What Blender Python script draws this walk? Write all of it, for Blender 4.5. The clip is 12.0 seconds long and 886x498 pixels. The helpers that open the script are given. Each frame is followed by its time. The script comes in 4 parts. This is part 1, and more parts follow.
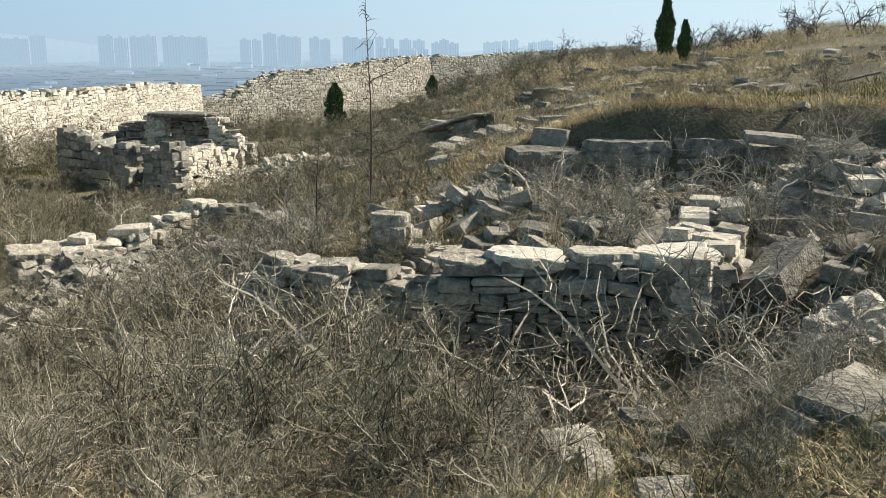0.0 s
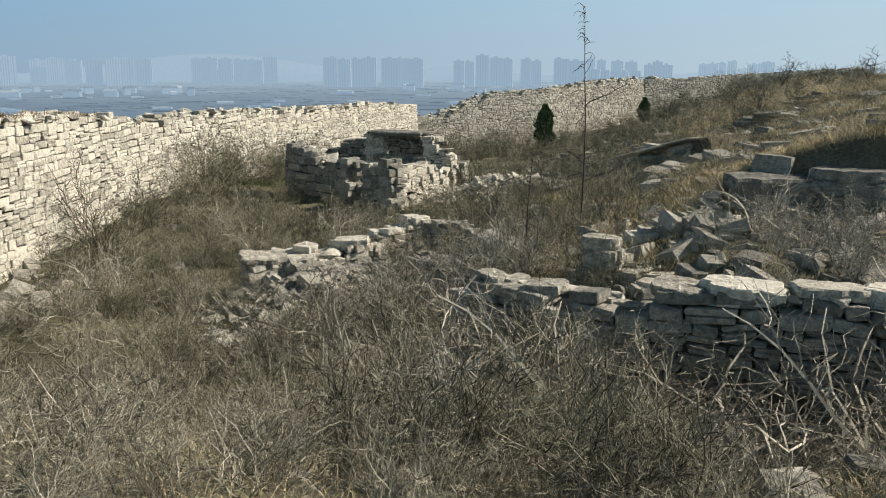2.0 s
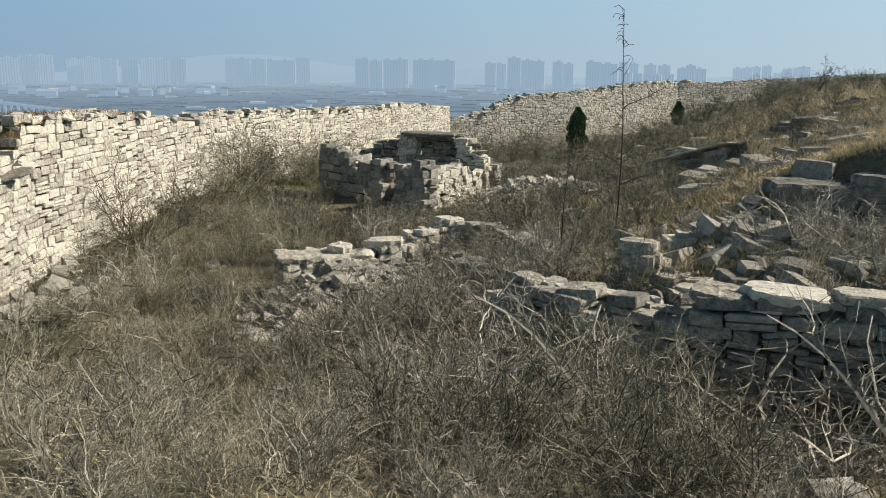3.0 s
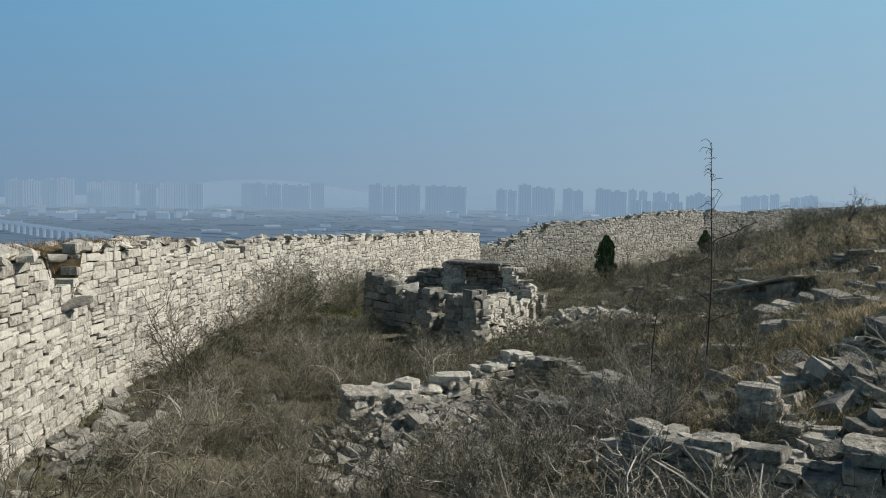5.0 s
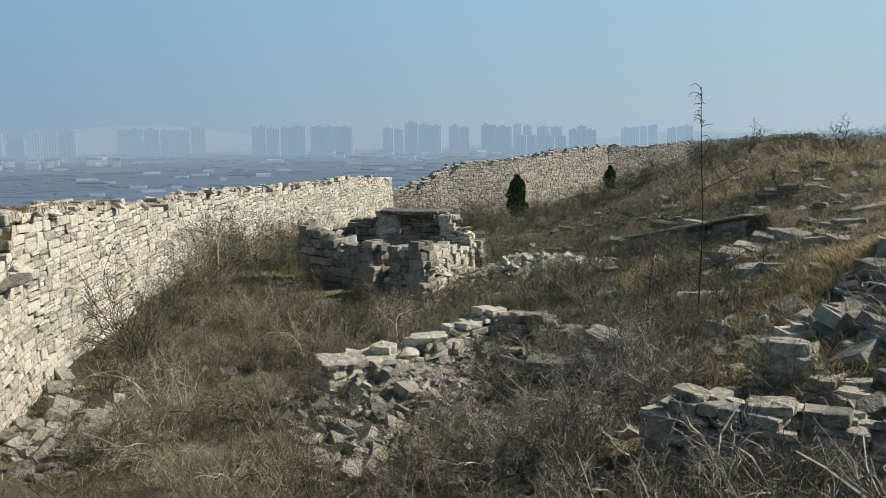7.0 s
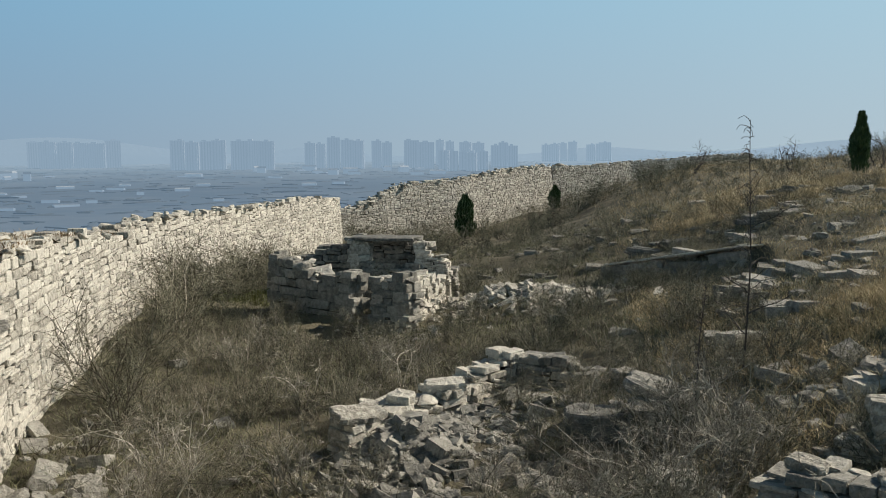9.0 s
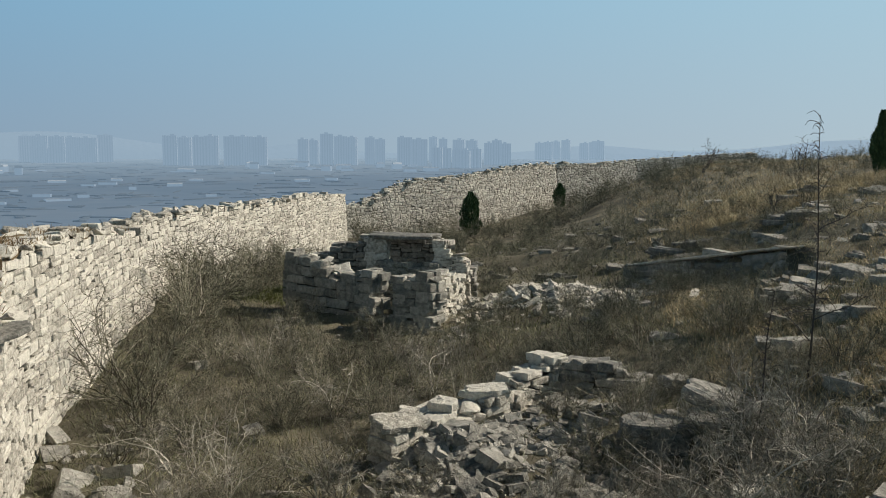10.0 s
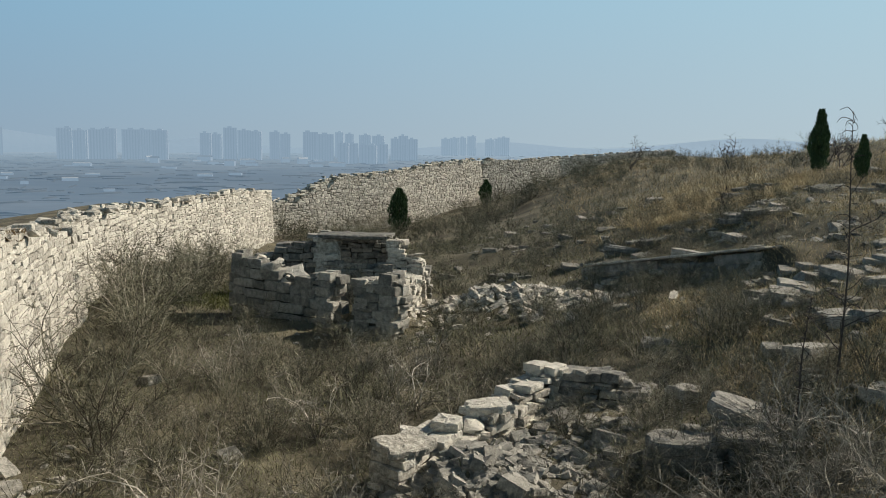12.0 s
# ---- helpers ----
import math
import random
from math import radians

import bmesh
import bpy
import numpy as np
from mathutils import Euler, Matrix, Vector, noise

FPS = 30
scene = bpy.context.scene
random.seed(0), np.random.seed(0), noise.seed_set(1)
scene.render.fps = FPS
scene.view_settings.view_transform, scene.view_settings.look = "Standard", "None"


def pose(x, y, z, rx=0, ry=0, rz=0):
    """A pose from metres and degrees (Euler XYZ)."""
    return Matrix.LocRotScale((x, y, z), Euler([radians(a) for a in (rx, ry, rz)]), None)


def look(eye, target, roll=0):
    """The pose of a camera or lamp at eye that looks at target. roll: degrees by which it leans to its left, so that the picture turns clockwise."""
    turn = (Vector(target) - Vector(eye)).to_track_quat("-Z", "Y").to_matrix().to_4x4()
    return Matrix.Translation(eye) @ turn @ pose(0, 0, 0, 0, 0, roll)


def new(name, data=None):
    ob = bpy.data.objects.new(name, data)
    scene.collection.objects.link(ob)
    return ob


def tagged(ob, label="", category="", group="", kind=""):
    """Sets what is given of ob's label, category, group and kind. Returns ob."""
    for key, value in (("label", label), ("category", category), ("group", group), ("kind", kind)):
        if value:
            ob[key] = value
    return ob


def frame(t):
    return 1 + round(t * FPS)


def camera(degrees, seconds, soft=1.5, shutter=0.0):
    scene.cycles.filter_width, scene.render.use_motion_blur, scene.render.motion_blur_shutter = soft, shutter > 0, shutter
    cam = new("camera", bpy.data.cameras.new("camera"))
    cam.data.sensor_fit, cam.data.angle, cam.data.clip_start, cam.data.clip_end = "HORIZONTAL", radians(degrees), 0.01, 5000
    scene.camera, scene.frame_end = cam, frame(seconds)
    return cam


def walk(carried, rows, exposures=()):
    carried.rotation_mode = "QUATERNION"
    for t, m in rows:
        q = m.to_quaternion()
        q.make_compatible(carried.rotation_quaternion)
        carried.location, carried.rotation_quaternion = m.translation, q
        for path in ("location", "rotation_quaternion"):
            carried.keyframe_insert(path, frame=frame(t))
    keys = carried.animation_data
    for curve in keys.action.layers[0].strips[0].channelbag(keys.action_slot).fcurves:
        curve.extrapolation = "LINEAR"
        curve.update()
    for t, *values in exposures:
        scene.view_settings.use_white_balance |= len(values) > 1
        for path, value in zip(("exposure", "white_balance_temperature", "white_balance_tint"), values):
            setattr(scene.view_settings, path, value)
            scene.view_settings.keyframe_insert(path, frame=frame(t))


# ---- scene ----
cam = camera(51.9, 12.0, soft=1.0)
METRES, EYE, TILT, LEAN, TURN = 7.0, 1.6, -12.9, 0.0, 0.0
ROWS = [
    (0.0, 0.0, 0.0, 0.0, 0.0, 0.0, -0.0),
    (0.5, -0.0048, -0.0038, -0.0002, 5.47, 0.41, -1.37),
    (1.0, -0.008, -0.0073, 0.0004, 8.45, 0.75, -2.0),
    (1.5, -0.0102, -0.01, 0.0007, 11.41, 0.91, -2.56),
    (2.0, -0.0117, -0.0118, 0.0003, 12.61, 0.96, -2.92),
    (2.5, -0.0156, -0.0125, -0.001, 13.33, 0.97, -3.25),
    (4.5, -0.1134, 0.008, 0.004, 17.01, 5.1, -5.7),
    (5.0, -0.1741, 0.0213, 0.016, 15.04, 8.73, -4.38),
    (5.5, -0.2227, 0.0372, 0.0141, 15.01, 7.86, -4.3),
    (6.0, -0.272, 0.0544, 0.032, 14.98, 7.26, -4.13),
    (6.5, -0.3253, 0.0607, 0.046, 10.72, 5.45, -1.74),
    (7.0, -0.3724, 0.0753, 0.0578, 8.42, 5.22, -1.16),
    (9.0, -0.5842, 0.1859, 0.1162, 3.6, 6.23, -0.48),
    (9.5, -0.6382, 0.2236, 0.1272, 3.42, 6.0, -0.72),
    (10.0, -0.687, 0.2676, 0.1287, 3.07, 6.07, -0.87),
    (10.5, -0.7369, 0.3032, 0.1411, 1.16, 6.32, -0.42),
    (11.0, -0.7851, 0.3327, 0.1492, -1.82, 6.57, 0.39),
    (11.5, -0.824, 0.3753, 0.1508, -2.13, 6.22, 0.18),
    (12.0, -0.8568, 0.4066, 0.1576, -2.75, 5.84, -0.06),
]
EXPOSURE = [(0.0, 0.82, 7200, 9), (1.0, 0.5, 7050, 9), (2.5, 0.42, 7050, 9), (4.5, 0.15, 6850, 9), (5.0, -0.05, 6500, 9), (6.0, 0.05, 6650, 9), (7.0, 0.22, 6950, 9), (9.0, 0.15, 6900, 9), (10.0, 0.13, 6900, 9), (11.0, 0.04, 6800, 9), (12.0, 0.16, 7000, 9)]
walk(cam, [(t, pose(0, 0, EYE, TILT, LEAN, TURN) @ pose(METRES * x, METRES * y, METRES * z, 90 + pitch, roll, yaw)) for t, x, y, z, yaw, pitch, roll in ROWS], EXPOSURE)

# ---- world, sun ----
SUN_AZ, SUN_EL = 69.0, 37.0            # from +y towards +x, and above the horizon
world = bpy.data.worlds.new("sky")
scene.world = world
world.use_nodes = True
wn, wl = world.node_tree.nodes, world.node_tree.links
sky = wn.new("ShaderNodeTexSky")
sky.sky_type = "NISHITA"
sky.sun_disc = False
sky.sun_elevation, sky.sun_rotation = radians(SUN_EL), radians(SUN_AZ)
sky.altitude, sky.air_density, sky.dust_density, sky.ozone_density = 150, 1.0, 1.0, 2.5
wn["Background"].inputs[1].default_value = 0.092


def wmath(op, *vals):
    k = wn.new("ShaderNodeMath")
    k.operation = op
    k.use_clamp = op == "MULTIPLY_ADD"
    for i_, v_ in enumerate(vals):
        if isinstance(v_, (int, float)):
            k.inputs[i_].default_value = v_
        else:
            wl.new(v_, k.inputs[i_])
    return k.outputs[0]


def wmix(fac, c1, c2):
    k = wn.new("ShaderNodeMix")
    k.data_type = "RGBA"
    wl.new(fac, k.inputs["Factor"])
    for s_, v_ in (("A", c1), ("B", c2)):
        sock = [i_ for i_ in k.inputs if i_.name == s_ and i_.type == "RGBA"][0]
        if isinstance(v_, tuple):
            sock.default_value = (*v_, 1)
        else:
            wl.new(v_, sock)
    return [o_ for o_ in k.outputs if o_.type == "RGBA"][0]


# haze over the horizon, brighter towards the sun
coord = wn.new("ShaderNodeTexCoord")
split = wn.new("ShaderNodeSeparateXYZ")
wl.new(coord.outputs["Generated"], split.inputs[0])
sunward = wmath("MULTIPLY_ADD", split.outputs[0], 0.62, 0.42)
height = wmath("MULTIPLY_ADD", split.outputs[2], 4.0, 0.0)
low_haze = wmix(sunward, (2.15, 3.3, 4.75), (5.1, 6.4, 7.3))
high_haze = wmix(sunward, (1.45, 4.0, 6.55), (4.1, 6.8, 8.5))
veil = wmix(height, low_haze, high_haze)
rise = wmath("MULTIPLY_ADD", split.outputs[2], 2.6, -0.6)
deep = wn.new("ShaderNodeVectorMath")
deep.operation = "SCALE"
deep.inputs["Scale"].default_value = 0.25
wl.new(sky.outputs[0], deep.inputs[0])
wl.new(wmix(rise, veil, deep.outputs[0]), wn["Background"].inputs[0])
sun = new("sun", bpy.data.lights.new("sun", "SUN"))
sun.data.energy, sun.data.angle, sun.data.color = 5.0, radians(0.6), (1.0, 0.95, 0.87)
to_sun = Vector((math.sin(radians(SUN_AZ)) * math.cos(radians(SUN_EL)), math.cos(radians(SUN_AZ)) * math.cos(radians(SUN_EL)), math.sin(radians(SUN_EL))))
sun.matrix_world = look(to_sun * 50, (0, 0, 0))


# ---- materials ----
def material(name, stops, scale=6.0, fine=60.0, rough=0.9, bump=0.3, per=0.25, island=False, haze=None, spec=0.2):
    """A procedural surface: coarse and fine noise through a colour ramp, varied from piece to piece."""
    m = bpy.data.materials.new(name)
    m.use_nodes = True
    n, l = m.node_tree.nodes, m.node_tree.links
    b = n["Principled BSDF"]
    b.inputs["Roughness"].default_value = rough
    b.inputs["Specular IOR Level"].default_value = spec
    geo = n.new("ShaderNodeNewGeometry")
    big, small = n.new("ShaderNodeTexNoise"), n.new("ShaderNodeTexNoise")
    big.inputs["Scale"].default_value, big.inputs["Detail"].default_value = scale, 5
    small.inputs["Scale"].default_value, small.inputs["Detail"].default_value = fine, 4
    l.new(geo.outputs["Position"], big.inputs["Vector"])
    l.new(geo.outputs["Position"], small.inputs["Vector"])
    mix = n.new("ShaderNodeMath")
    mix.operation = "MULTIPLY_ADD"
    mix.inputs[1].default_value = 0.45
    l.new(small.outputs[0], mix.inputs[0])
    half = n.new("ShaderNodeMath")
    half.operation = "MULTIPLY_ADD"
    half.inputs[1].default_value = 0.75
    l.new(big.outputs[0], half.inputs[0])
    one = n.new("ShaderNodeMath")
    one.operation = "MULTIPLY_ADD"
    one.inputs[1].default_value = per
    one.inputs[2].default_value = -0.1 - per / 2
    if island:
        l.new(geo.outputs["Random Per Island"], one.inputs[0])
    else:
        info = n.new("ShaderNodeObjectInfo")
        l.new(info.outputs["Random"], one.inputs[0])
    l.new(one.outputs[0], half.inputs[2])
    l.new(half.outputs[0], mix.inputs[2])
    ramp = n.new("ShaderNodeValToRGB")
    l.new(mix.outputs[0], ramp.inputs[0])
    el = ramp.color_ramp.elements
    while len(el) < len(stops):
        el.new(0.5)
    for e, (p, c) in zip(el, stops):
        e.position, e.color = p, (*c, 1)
    l.new(ramp.outputs[0], b.inputs["Base Color"])
    if bump:
        bm_ = n.new("ShaderNodeBump")
        bm_.inputs["Strength"].default_value, bm_.inputs["Distance"].default_value = bump, 0.05
        l.new(mix.outputs[0], bm_.inputs["Height"])
        l.new(bm_.outputs[0], b.inputs["Normal"])
    # air haze put into the surface as bluish emission, growing with distance
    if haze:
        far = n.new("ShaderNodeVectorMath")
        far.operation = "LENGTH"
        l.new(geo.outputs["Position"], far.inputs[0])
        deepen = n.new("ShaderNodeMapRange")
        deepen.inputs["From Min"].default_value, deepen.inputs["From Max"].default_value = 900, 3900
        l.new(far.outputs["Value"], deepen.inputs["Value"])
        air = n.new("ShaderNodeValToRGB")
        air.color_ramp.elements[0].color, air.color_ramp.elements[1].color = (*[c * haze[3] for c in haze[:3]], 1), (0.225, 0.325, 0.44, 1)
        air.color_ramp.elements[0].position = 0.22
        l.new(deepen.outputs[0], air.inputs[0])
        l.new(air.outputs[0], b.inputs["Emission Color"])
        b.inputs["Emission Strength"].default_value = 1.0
    return m


LIME = [(0.12, (0.1, 0.094, 0.082)), (0.34, (0.28, 0.26, 0.222)), (0.52, (0.48, 0.45, 0.392)), (0.75, (0.63, 0.597, 0.525)), (0.95, (0.46, 0.37, 0.25))]
GREY = [(0.15, (0.06, 0.06, 0.056)), (0.42, (0.16, 0.155, 0.14)), (0.62, (0.29, 0.275, 0.245)), (0.9, (0.44, 0.415, 0.36))]
mat_lime = material("pale_limestone", LIME, 13, 45, 0.92, 0.85, 0.3)
mat_lime_i = material("pale_limestone_laid", LIME, 13, 45, 0.92, 0.85, 0.3, island=True)
mat_grey = material("grey_limestone", GREY, 12, 45, 0.92, 0.55, 0.35)
mat_grey_i = material("grey_limestone_laid", GREY, 12, 45, 0.92, 0.55, 0.35, island=True)
# darker limestone: weathered stones, and shade put into the colour of wall faces
MID = [(0.15, (0.085, 0.083, 0.074)), (0.42, (0.21, 0.2, 0.176)), (0.62, (0.34, 0.322, 0.284)), (0.9, (0.5, 0.472, 0.412))]
mat_mid = material("weathered_shaded_limestone", MID, 12, 45, 0.92, 0.85, 0.3)
mat_mid_i = material("weathered_shaded_limestone_laid", MID, 12, 45, 0.92, 0.85, 0.3, island=True)
mat_rock = material("bedrock", GREY, 7.0, 45, 0.93, 1.0, 0.2)
mat_core = material("rubble_core", [(0.3, (0.03, 0.027, 0.022)), (0.6, (0.08, 0.07, 0.055)), (0.85, (0.17, 0.145, 0.11))], 5, 60, 0.95, 0.8, 0.1)
mat_soil = material("dry_hillside_soil", [(0.25, (0.034, 0.031, 0.023)), (0.45, (0.088, 0.078, 0.055)), (0.62, (0.168, 0.147, 0.102)), (0.85, (0.29, 0.26, 0.195))], 0.9, 25, 0.95, 0.8, 0.05)
mat_turf = material("dry_turf", [(0.25, (0.05, 0.036, 0.02)), (0.5, (0.14, 0.1, 0.055)), (0.8, (0.3, 0.23, 0.13))], 6, 80, 0.95, 0.9, 0.1)
mat_stem = material("grey_bark", [(0.25, (0.10, 0.085, 0.07)), (0.5, (0.215, 0.192, 0.148)), (0.85, (0.42, 0.385, 0.32))], 20, 120, 0.85, 0.2, 0.5)
mat_pale = material("pale_bark", [(0.1, (0.09, 0.082, 0.07)), (0.45, (0.265, 0.243, 0.198)), (0.9, (0.53, 0.495, 0.425))], 20, 120, 0.85, 0.2, 0.7, island=True)
mat_twig = material("brown_twig", [(0.1, (0.026, 0.023, 0.017)), (0.45, (0.116, 0.113, 0.077)), (0.9, (0.325, 0.31, 0.228))], 3, 60, 0.9, 0, 0.8, island=True)
mat_tan = material("tan_twig", [(0.1, (0.05, 0.044, 0.036)), (0.45, (0.19, 0.173, 0.128)), (0.9, (0.50, 0.465, 0.37))], 3, 60, 0.9, 0, 0.8, island=True)
mat_dark = material("dark_sapling_bark", [(0.2, (0.035, 0.03, 0.028)), (0.8, (0.11, 0.095, 0.085))], 20, 120, 0.85, 0.2, 0.2)
mat_straw = material("tan_grass", [(0.2, (0.25, 0.195, 0.115)), (0.5, (0.52, 0.42, 0.255)), (0.85, (0.7, 0.6, 0.41))], 0.8, 7, 0.9, 0, 0.45, island=True)
mat_sedge = material("rusty_grass", [(0.2, (0.08, 0.05, 0.024)), (0.5, (0.2, 0.13, 0.066)), (0.85, (0.4, 0.3, 0.17))], 2, 12, 0.9, 0, 0.5, island=True)
mat_weed = material("brown_weed", [(0.2, (0.052, 0.05, 0.028)), (0.5, (0.142, 0.145, 0.076)), (0.85, (0.36, 0.345, 0.222))], 0.8, 7, 0.9, 0, 0.6, island=True)
mat_green = material("olive_leaf", [(0.2, (0.05, 0.065, 0.02)), (0.6, (0.12, 0.13, 0.04)), (0.9, (0.22, 0.2, 0.07))], 2, 20, 0.8, 0, 0.4, island=True)
mat_cyp = material("cypress_leaf", [(0.2, (0.03, 0.055, 0.025)), (0.6, (0.06, 0.105, 0.045)), (0.9, (0.11, 0.15, 0.065))], 5, 40, 0.7, 0, 0.4, island=True)
# far surfaces: dark base colours plus a glow that stands in for haze
mat_tower = material("concrete_haze_glow", [(0.2, (0.035, 0.037, 0.042)), (0.8, (0.075, 0.075, 0.078))], 0.02, 0.2, 0.9, 0, 0.3, haze=(0.185, 0.272, 0.38, 0.97))
mat_glass = material("glazing_haze_glow", [(0.2, (0.015, 0.018, 0.02)), (0.8, (0.025, 0.028, 0.03))], 0.02, 0.2, 0.9, 0, 0.3, haze=(0.178, 0.263, 0.369, 0.94))
mat_shed = material("sheet_roof_haze_glow", [(0.3, (0.03, 0.035, 0.04)), (0.6, (0.08, 0.08, 0.085)), (0.85, (0.19, 0.19, 0.19))], 0.02, 0.2, 0.8, 0, 0.9, haze=(0.12, 0.185, 0.265, 0.85))
mat_wood = material("woods_haze_glow", [(0.2, (0.02, 0.022, 0.022)), (0.8, (0.05, 0.05, 0.045))], 0.02, 0.2, 0.95, 0, 0.3, haze=(0.098, 0.16, 0.24, 0.74))
mat_plain = material("fields_haze_glow", [(0.35, (0.012, 0.014, 0.014)), (0.5, (0.025, 0.025, 0.022)), (0.6, (0.04, 0.037, 0.03)), (0.75, (0.055, 0.055, 0.055))], 0.004, 0.02, 0.95, 0, 0.0, haze=(0.112, 0.178, 0.265, 0.86))
mat_ridge = material("ridge_haze_glow", [(0.2, (0.02, 0.025, 0.03)), (0.8, (0.03, 0.035, 0.04))], 0.002, 0.02, 0.95, 0, 0.0, haze=(0.195, 0.29, 0.41, 1.0))


# ---- the lie of the land ----
def step(a, b, v):
    t = np.clip((np.asarray(v, float) - a) / (b - a), 0, 1)
    return t * t * (3 - 2 * t)


def waves(x, y, seed=0.0):
    """Smooth unevenness of about unit height."""
    return (np.sin(0.9 * x + 1.3 * y + seed) + np.sin(1.7 * x - 0.8 * y + 2.1 * seed + 1) + 0.6 * np.sin(2.9 * x + 2.3 * y + seed * 3)
            + 0.45 * np.sin(-4.1 * x + 3.7 * y + 2) + 0.3 * np.sin(6.1 * x + 7.3 * y + seed)) / 2.4


def bank_edge(x):
    """Where the bank behind the dug-out terrace runs."""
    return 12.75 + 0.3 * np.sin(1.3 * x) - 0.9 * step(1.6, 0.2, x) - 0.35 * np.clip(np.asarray(x, float) - 3.6, 0, 4)


def dug_out(x, y):
    """1 on the floor of the dug-out terrace behind the first wall, 0 off it."""
    return step(0.2, 1.4, x) * step(7.2, 6.2, x) * step(7.75, 8.05, y) * step(0.42, -0.42, y - bank_edge(x))


def land(x, y):
    """Height of the ground."""
    x, y = np.asarray(x, float), np.asarray(y, float)
    xs = x - 0.12 * np.clip(y - 20, 0, 60)
    hill = -1.95 + 2.6 * step(-7, 6, xs) + 0.16 * np.clip(xs - 6, 0, 9) * step(75, 40, y)
    hill = hill - 1.15 * step(22, 48, y) * step(3, -9, x)
    mound = -0.075 * np.clip(x, -9, 0) + 0.05 * np.clip(x - 4, 0, 30)
    edge = 1.0 - 0.2 * np.clip(x, -12, 3)
    z = mound + (hill - mound) * step(0, 5.5, y - edge)
    z = z - 1.35 * np.exp(-((x - 1.7) / 2.7) ** 2 - ((y - 6.8) / 2.0) ** 2)
    z = z + 0.4 * np.exp(-((x - 2.4) / 2.4) ** 2 - ((y - 13.3) / 1.3) ** 2)
    z = z + dug_out(x, y) * (-0.55 + 0.05 * (y - 8) - z)
    z = z + 0.75 * np.exp(-((x - 4.7) / 0.8) ** 2 - ((y - 10.4) / 1.0) ** 2)
    u, v = (x + 1.4) * 0.355 - (y - 25.0) * 0.935, (x + 1.4) * 0.935 + (y - 25.0) * 0.355
    z = z + step(-0.6, 0.3, u) * step(7.2, 6.0, u) * step(-0.1, 0.15, v) * step(4.0, 1.2, v) * (-0.97 + 0.19 * u - z)
    z = z - 0.6 * np.exp(-((u - 3.4) / 1.7) ** 2 - ((v + 0.75) / 0.7) ** 2)
    z = z + 0.4 * np.exp(-((x + 3.8) / 1.3) ** 2 - ((y - 22.7) / 0.9) ** 2)
    z = z + 0.4 * np.exp(-((x + 5.2) / 0.8) ** 2 - ((y - 12.5) / 0.9) ** 2)
    z = z - 0.5 * np.exp(-((x + 2.5) / 1.0) ** 2 - ((y - 11.5) / 0.8) ** 2)
    near = step(70, 20, np.hypot(x, y - 15))
    z = z + 0.075 * waves(x, y) * near * step(0.5, 4, np.hypot(x + 3, y - 1)) + 0.25 * waves(x * 0.22, y * 0.22, 4) * step(12, 30, y)
    out = np.maximum.reduce([step(-14.8, -240, x), step(70, 330, y - 0.2 * x), step(90, 380, x), step(-70, -330, y)])
    return z + (-72 - z) * out


def ground_z(x, y):
    return float(land(x, y))


def axis(lo, hi, fine, reach):
    a = list(np.arange(lo, hi + fine / 2, fine))
    s, v = fine, hi
    while v < reach:
        s *= 1.16
        v += s
        a.append(min(v, reach))
    s, v = fine, lo
    while v > -reach:
        s *= 1.16
        v -= s
        a.insert(0, max(v, -reach))
    return np.array(a)


def fill(me, verts, faces):
    """Vertices and faces, each a numpy array with faces all of one size."""
    verts, faces = np.asarray(verts, np.float32), np.asarray(faces, np.int32)
    k = faces.shape[1]
    me.vertices.add(len(verts))
    me.vertices.foreach_set("co", verts.ravel())
    me.loops.add(faces.size)
    me.loops.foreach_set("vertex_index", faces.ravel())
    me.polygons.add(len(faces))
    me.polygons.foreach_set("loop_start", np.arange(0, faces.size, k, dtype=np.int32))
    me.polygons.foreach_set("use_smooth", np.zeros(len(faces), bool))
    me.update(calc_edges=True)
    return me


def mesh_of(name, verts, faces, mat):
    me = fill(bpy.data.meshes.new(name), verts, faces)
    me.materials.append(mat)
    return me


def part(name, me, parent=None, m=None, label=""):
    ob = new(name, me)
    if parent:
        ob.parent = parent
    if m is not None:
        ob.matrix_basis = m
    return tagged(ob, label)


gx, gy = axis(-15, 8, 0.2, 3900.0), axis(-2, 32, 0.2, 3900.0)
X, Y = np.meshgrid(gx, gy)
nx, ny = len(gx), len(gy)
i0 = (np.arange(ny - 1)[:, None] * nx + np.arange(nx - 1)[None, :]).ravel()
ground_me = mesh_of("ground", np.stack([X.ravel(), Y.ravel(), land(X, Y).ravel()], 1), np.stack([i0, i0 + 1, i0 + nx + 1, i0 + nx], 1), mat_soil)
# faces down on the plain carry the painted haze glow
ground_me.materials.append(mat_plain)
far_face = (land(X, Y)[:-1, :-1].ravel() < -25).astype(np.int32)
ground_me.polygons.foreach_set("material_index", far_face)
ground_me.polygons.foreach_set("use_smooth", np.ones(len(i0), bool))
tagged(new("ground", ground_me), "rough brown hillside soil falling to a plain with haze painted on as glow", "ground", kind="structure")

# ---- stones ----
rs = np.random.RandomState(7)


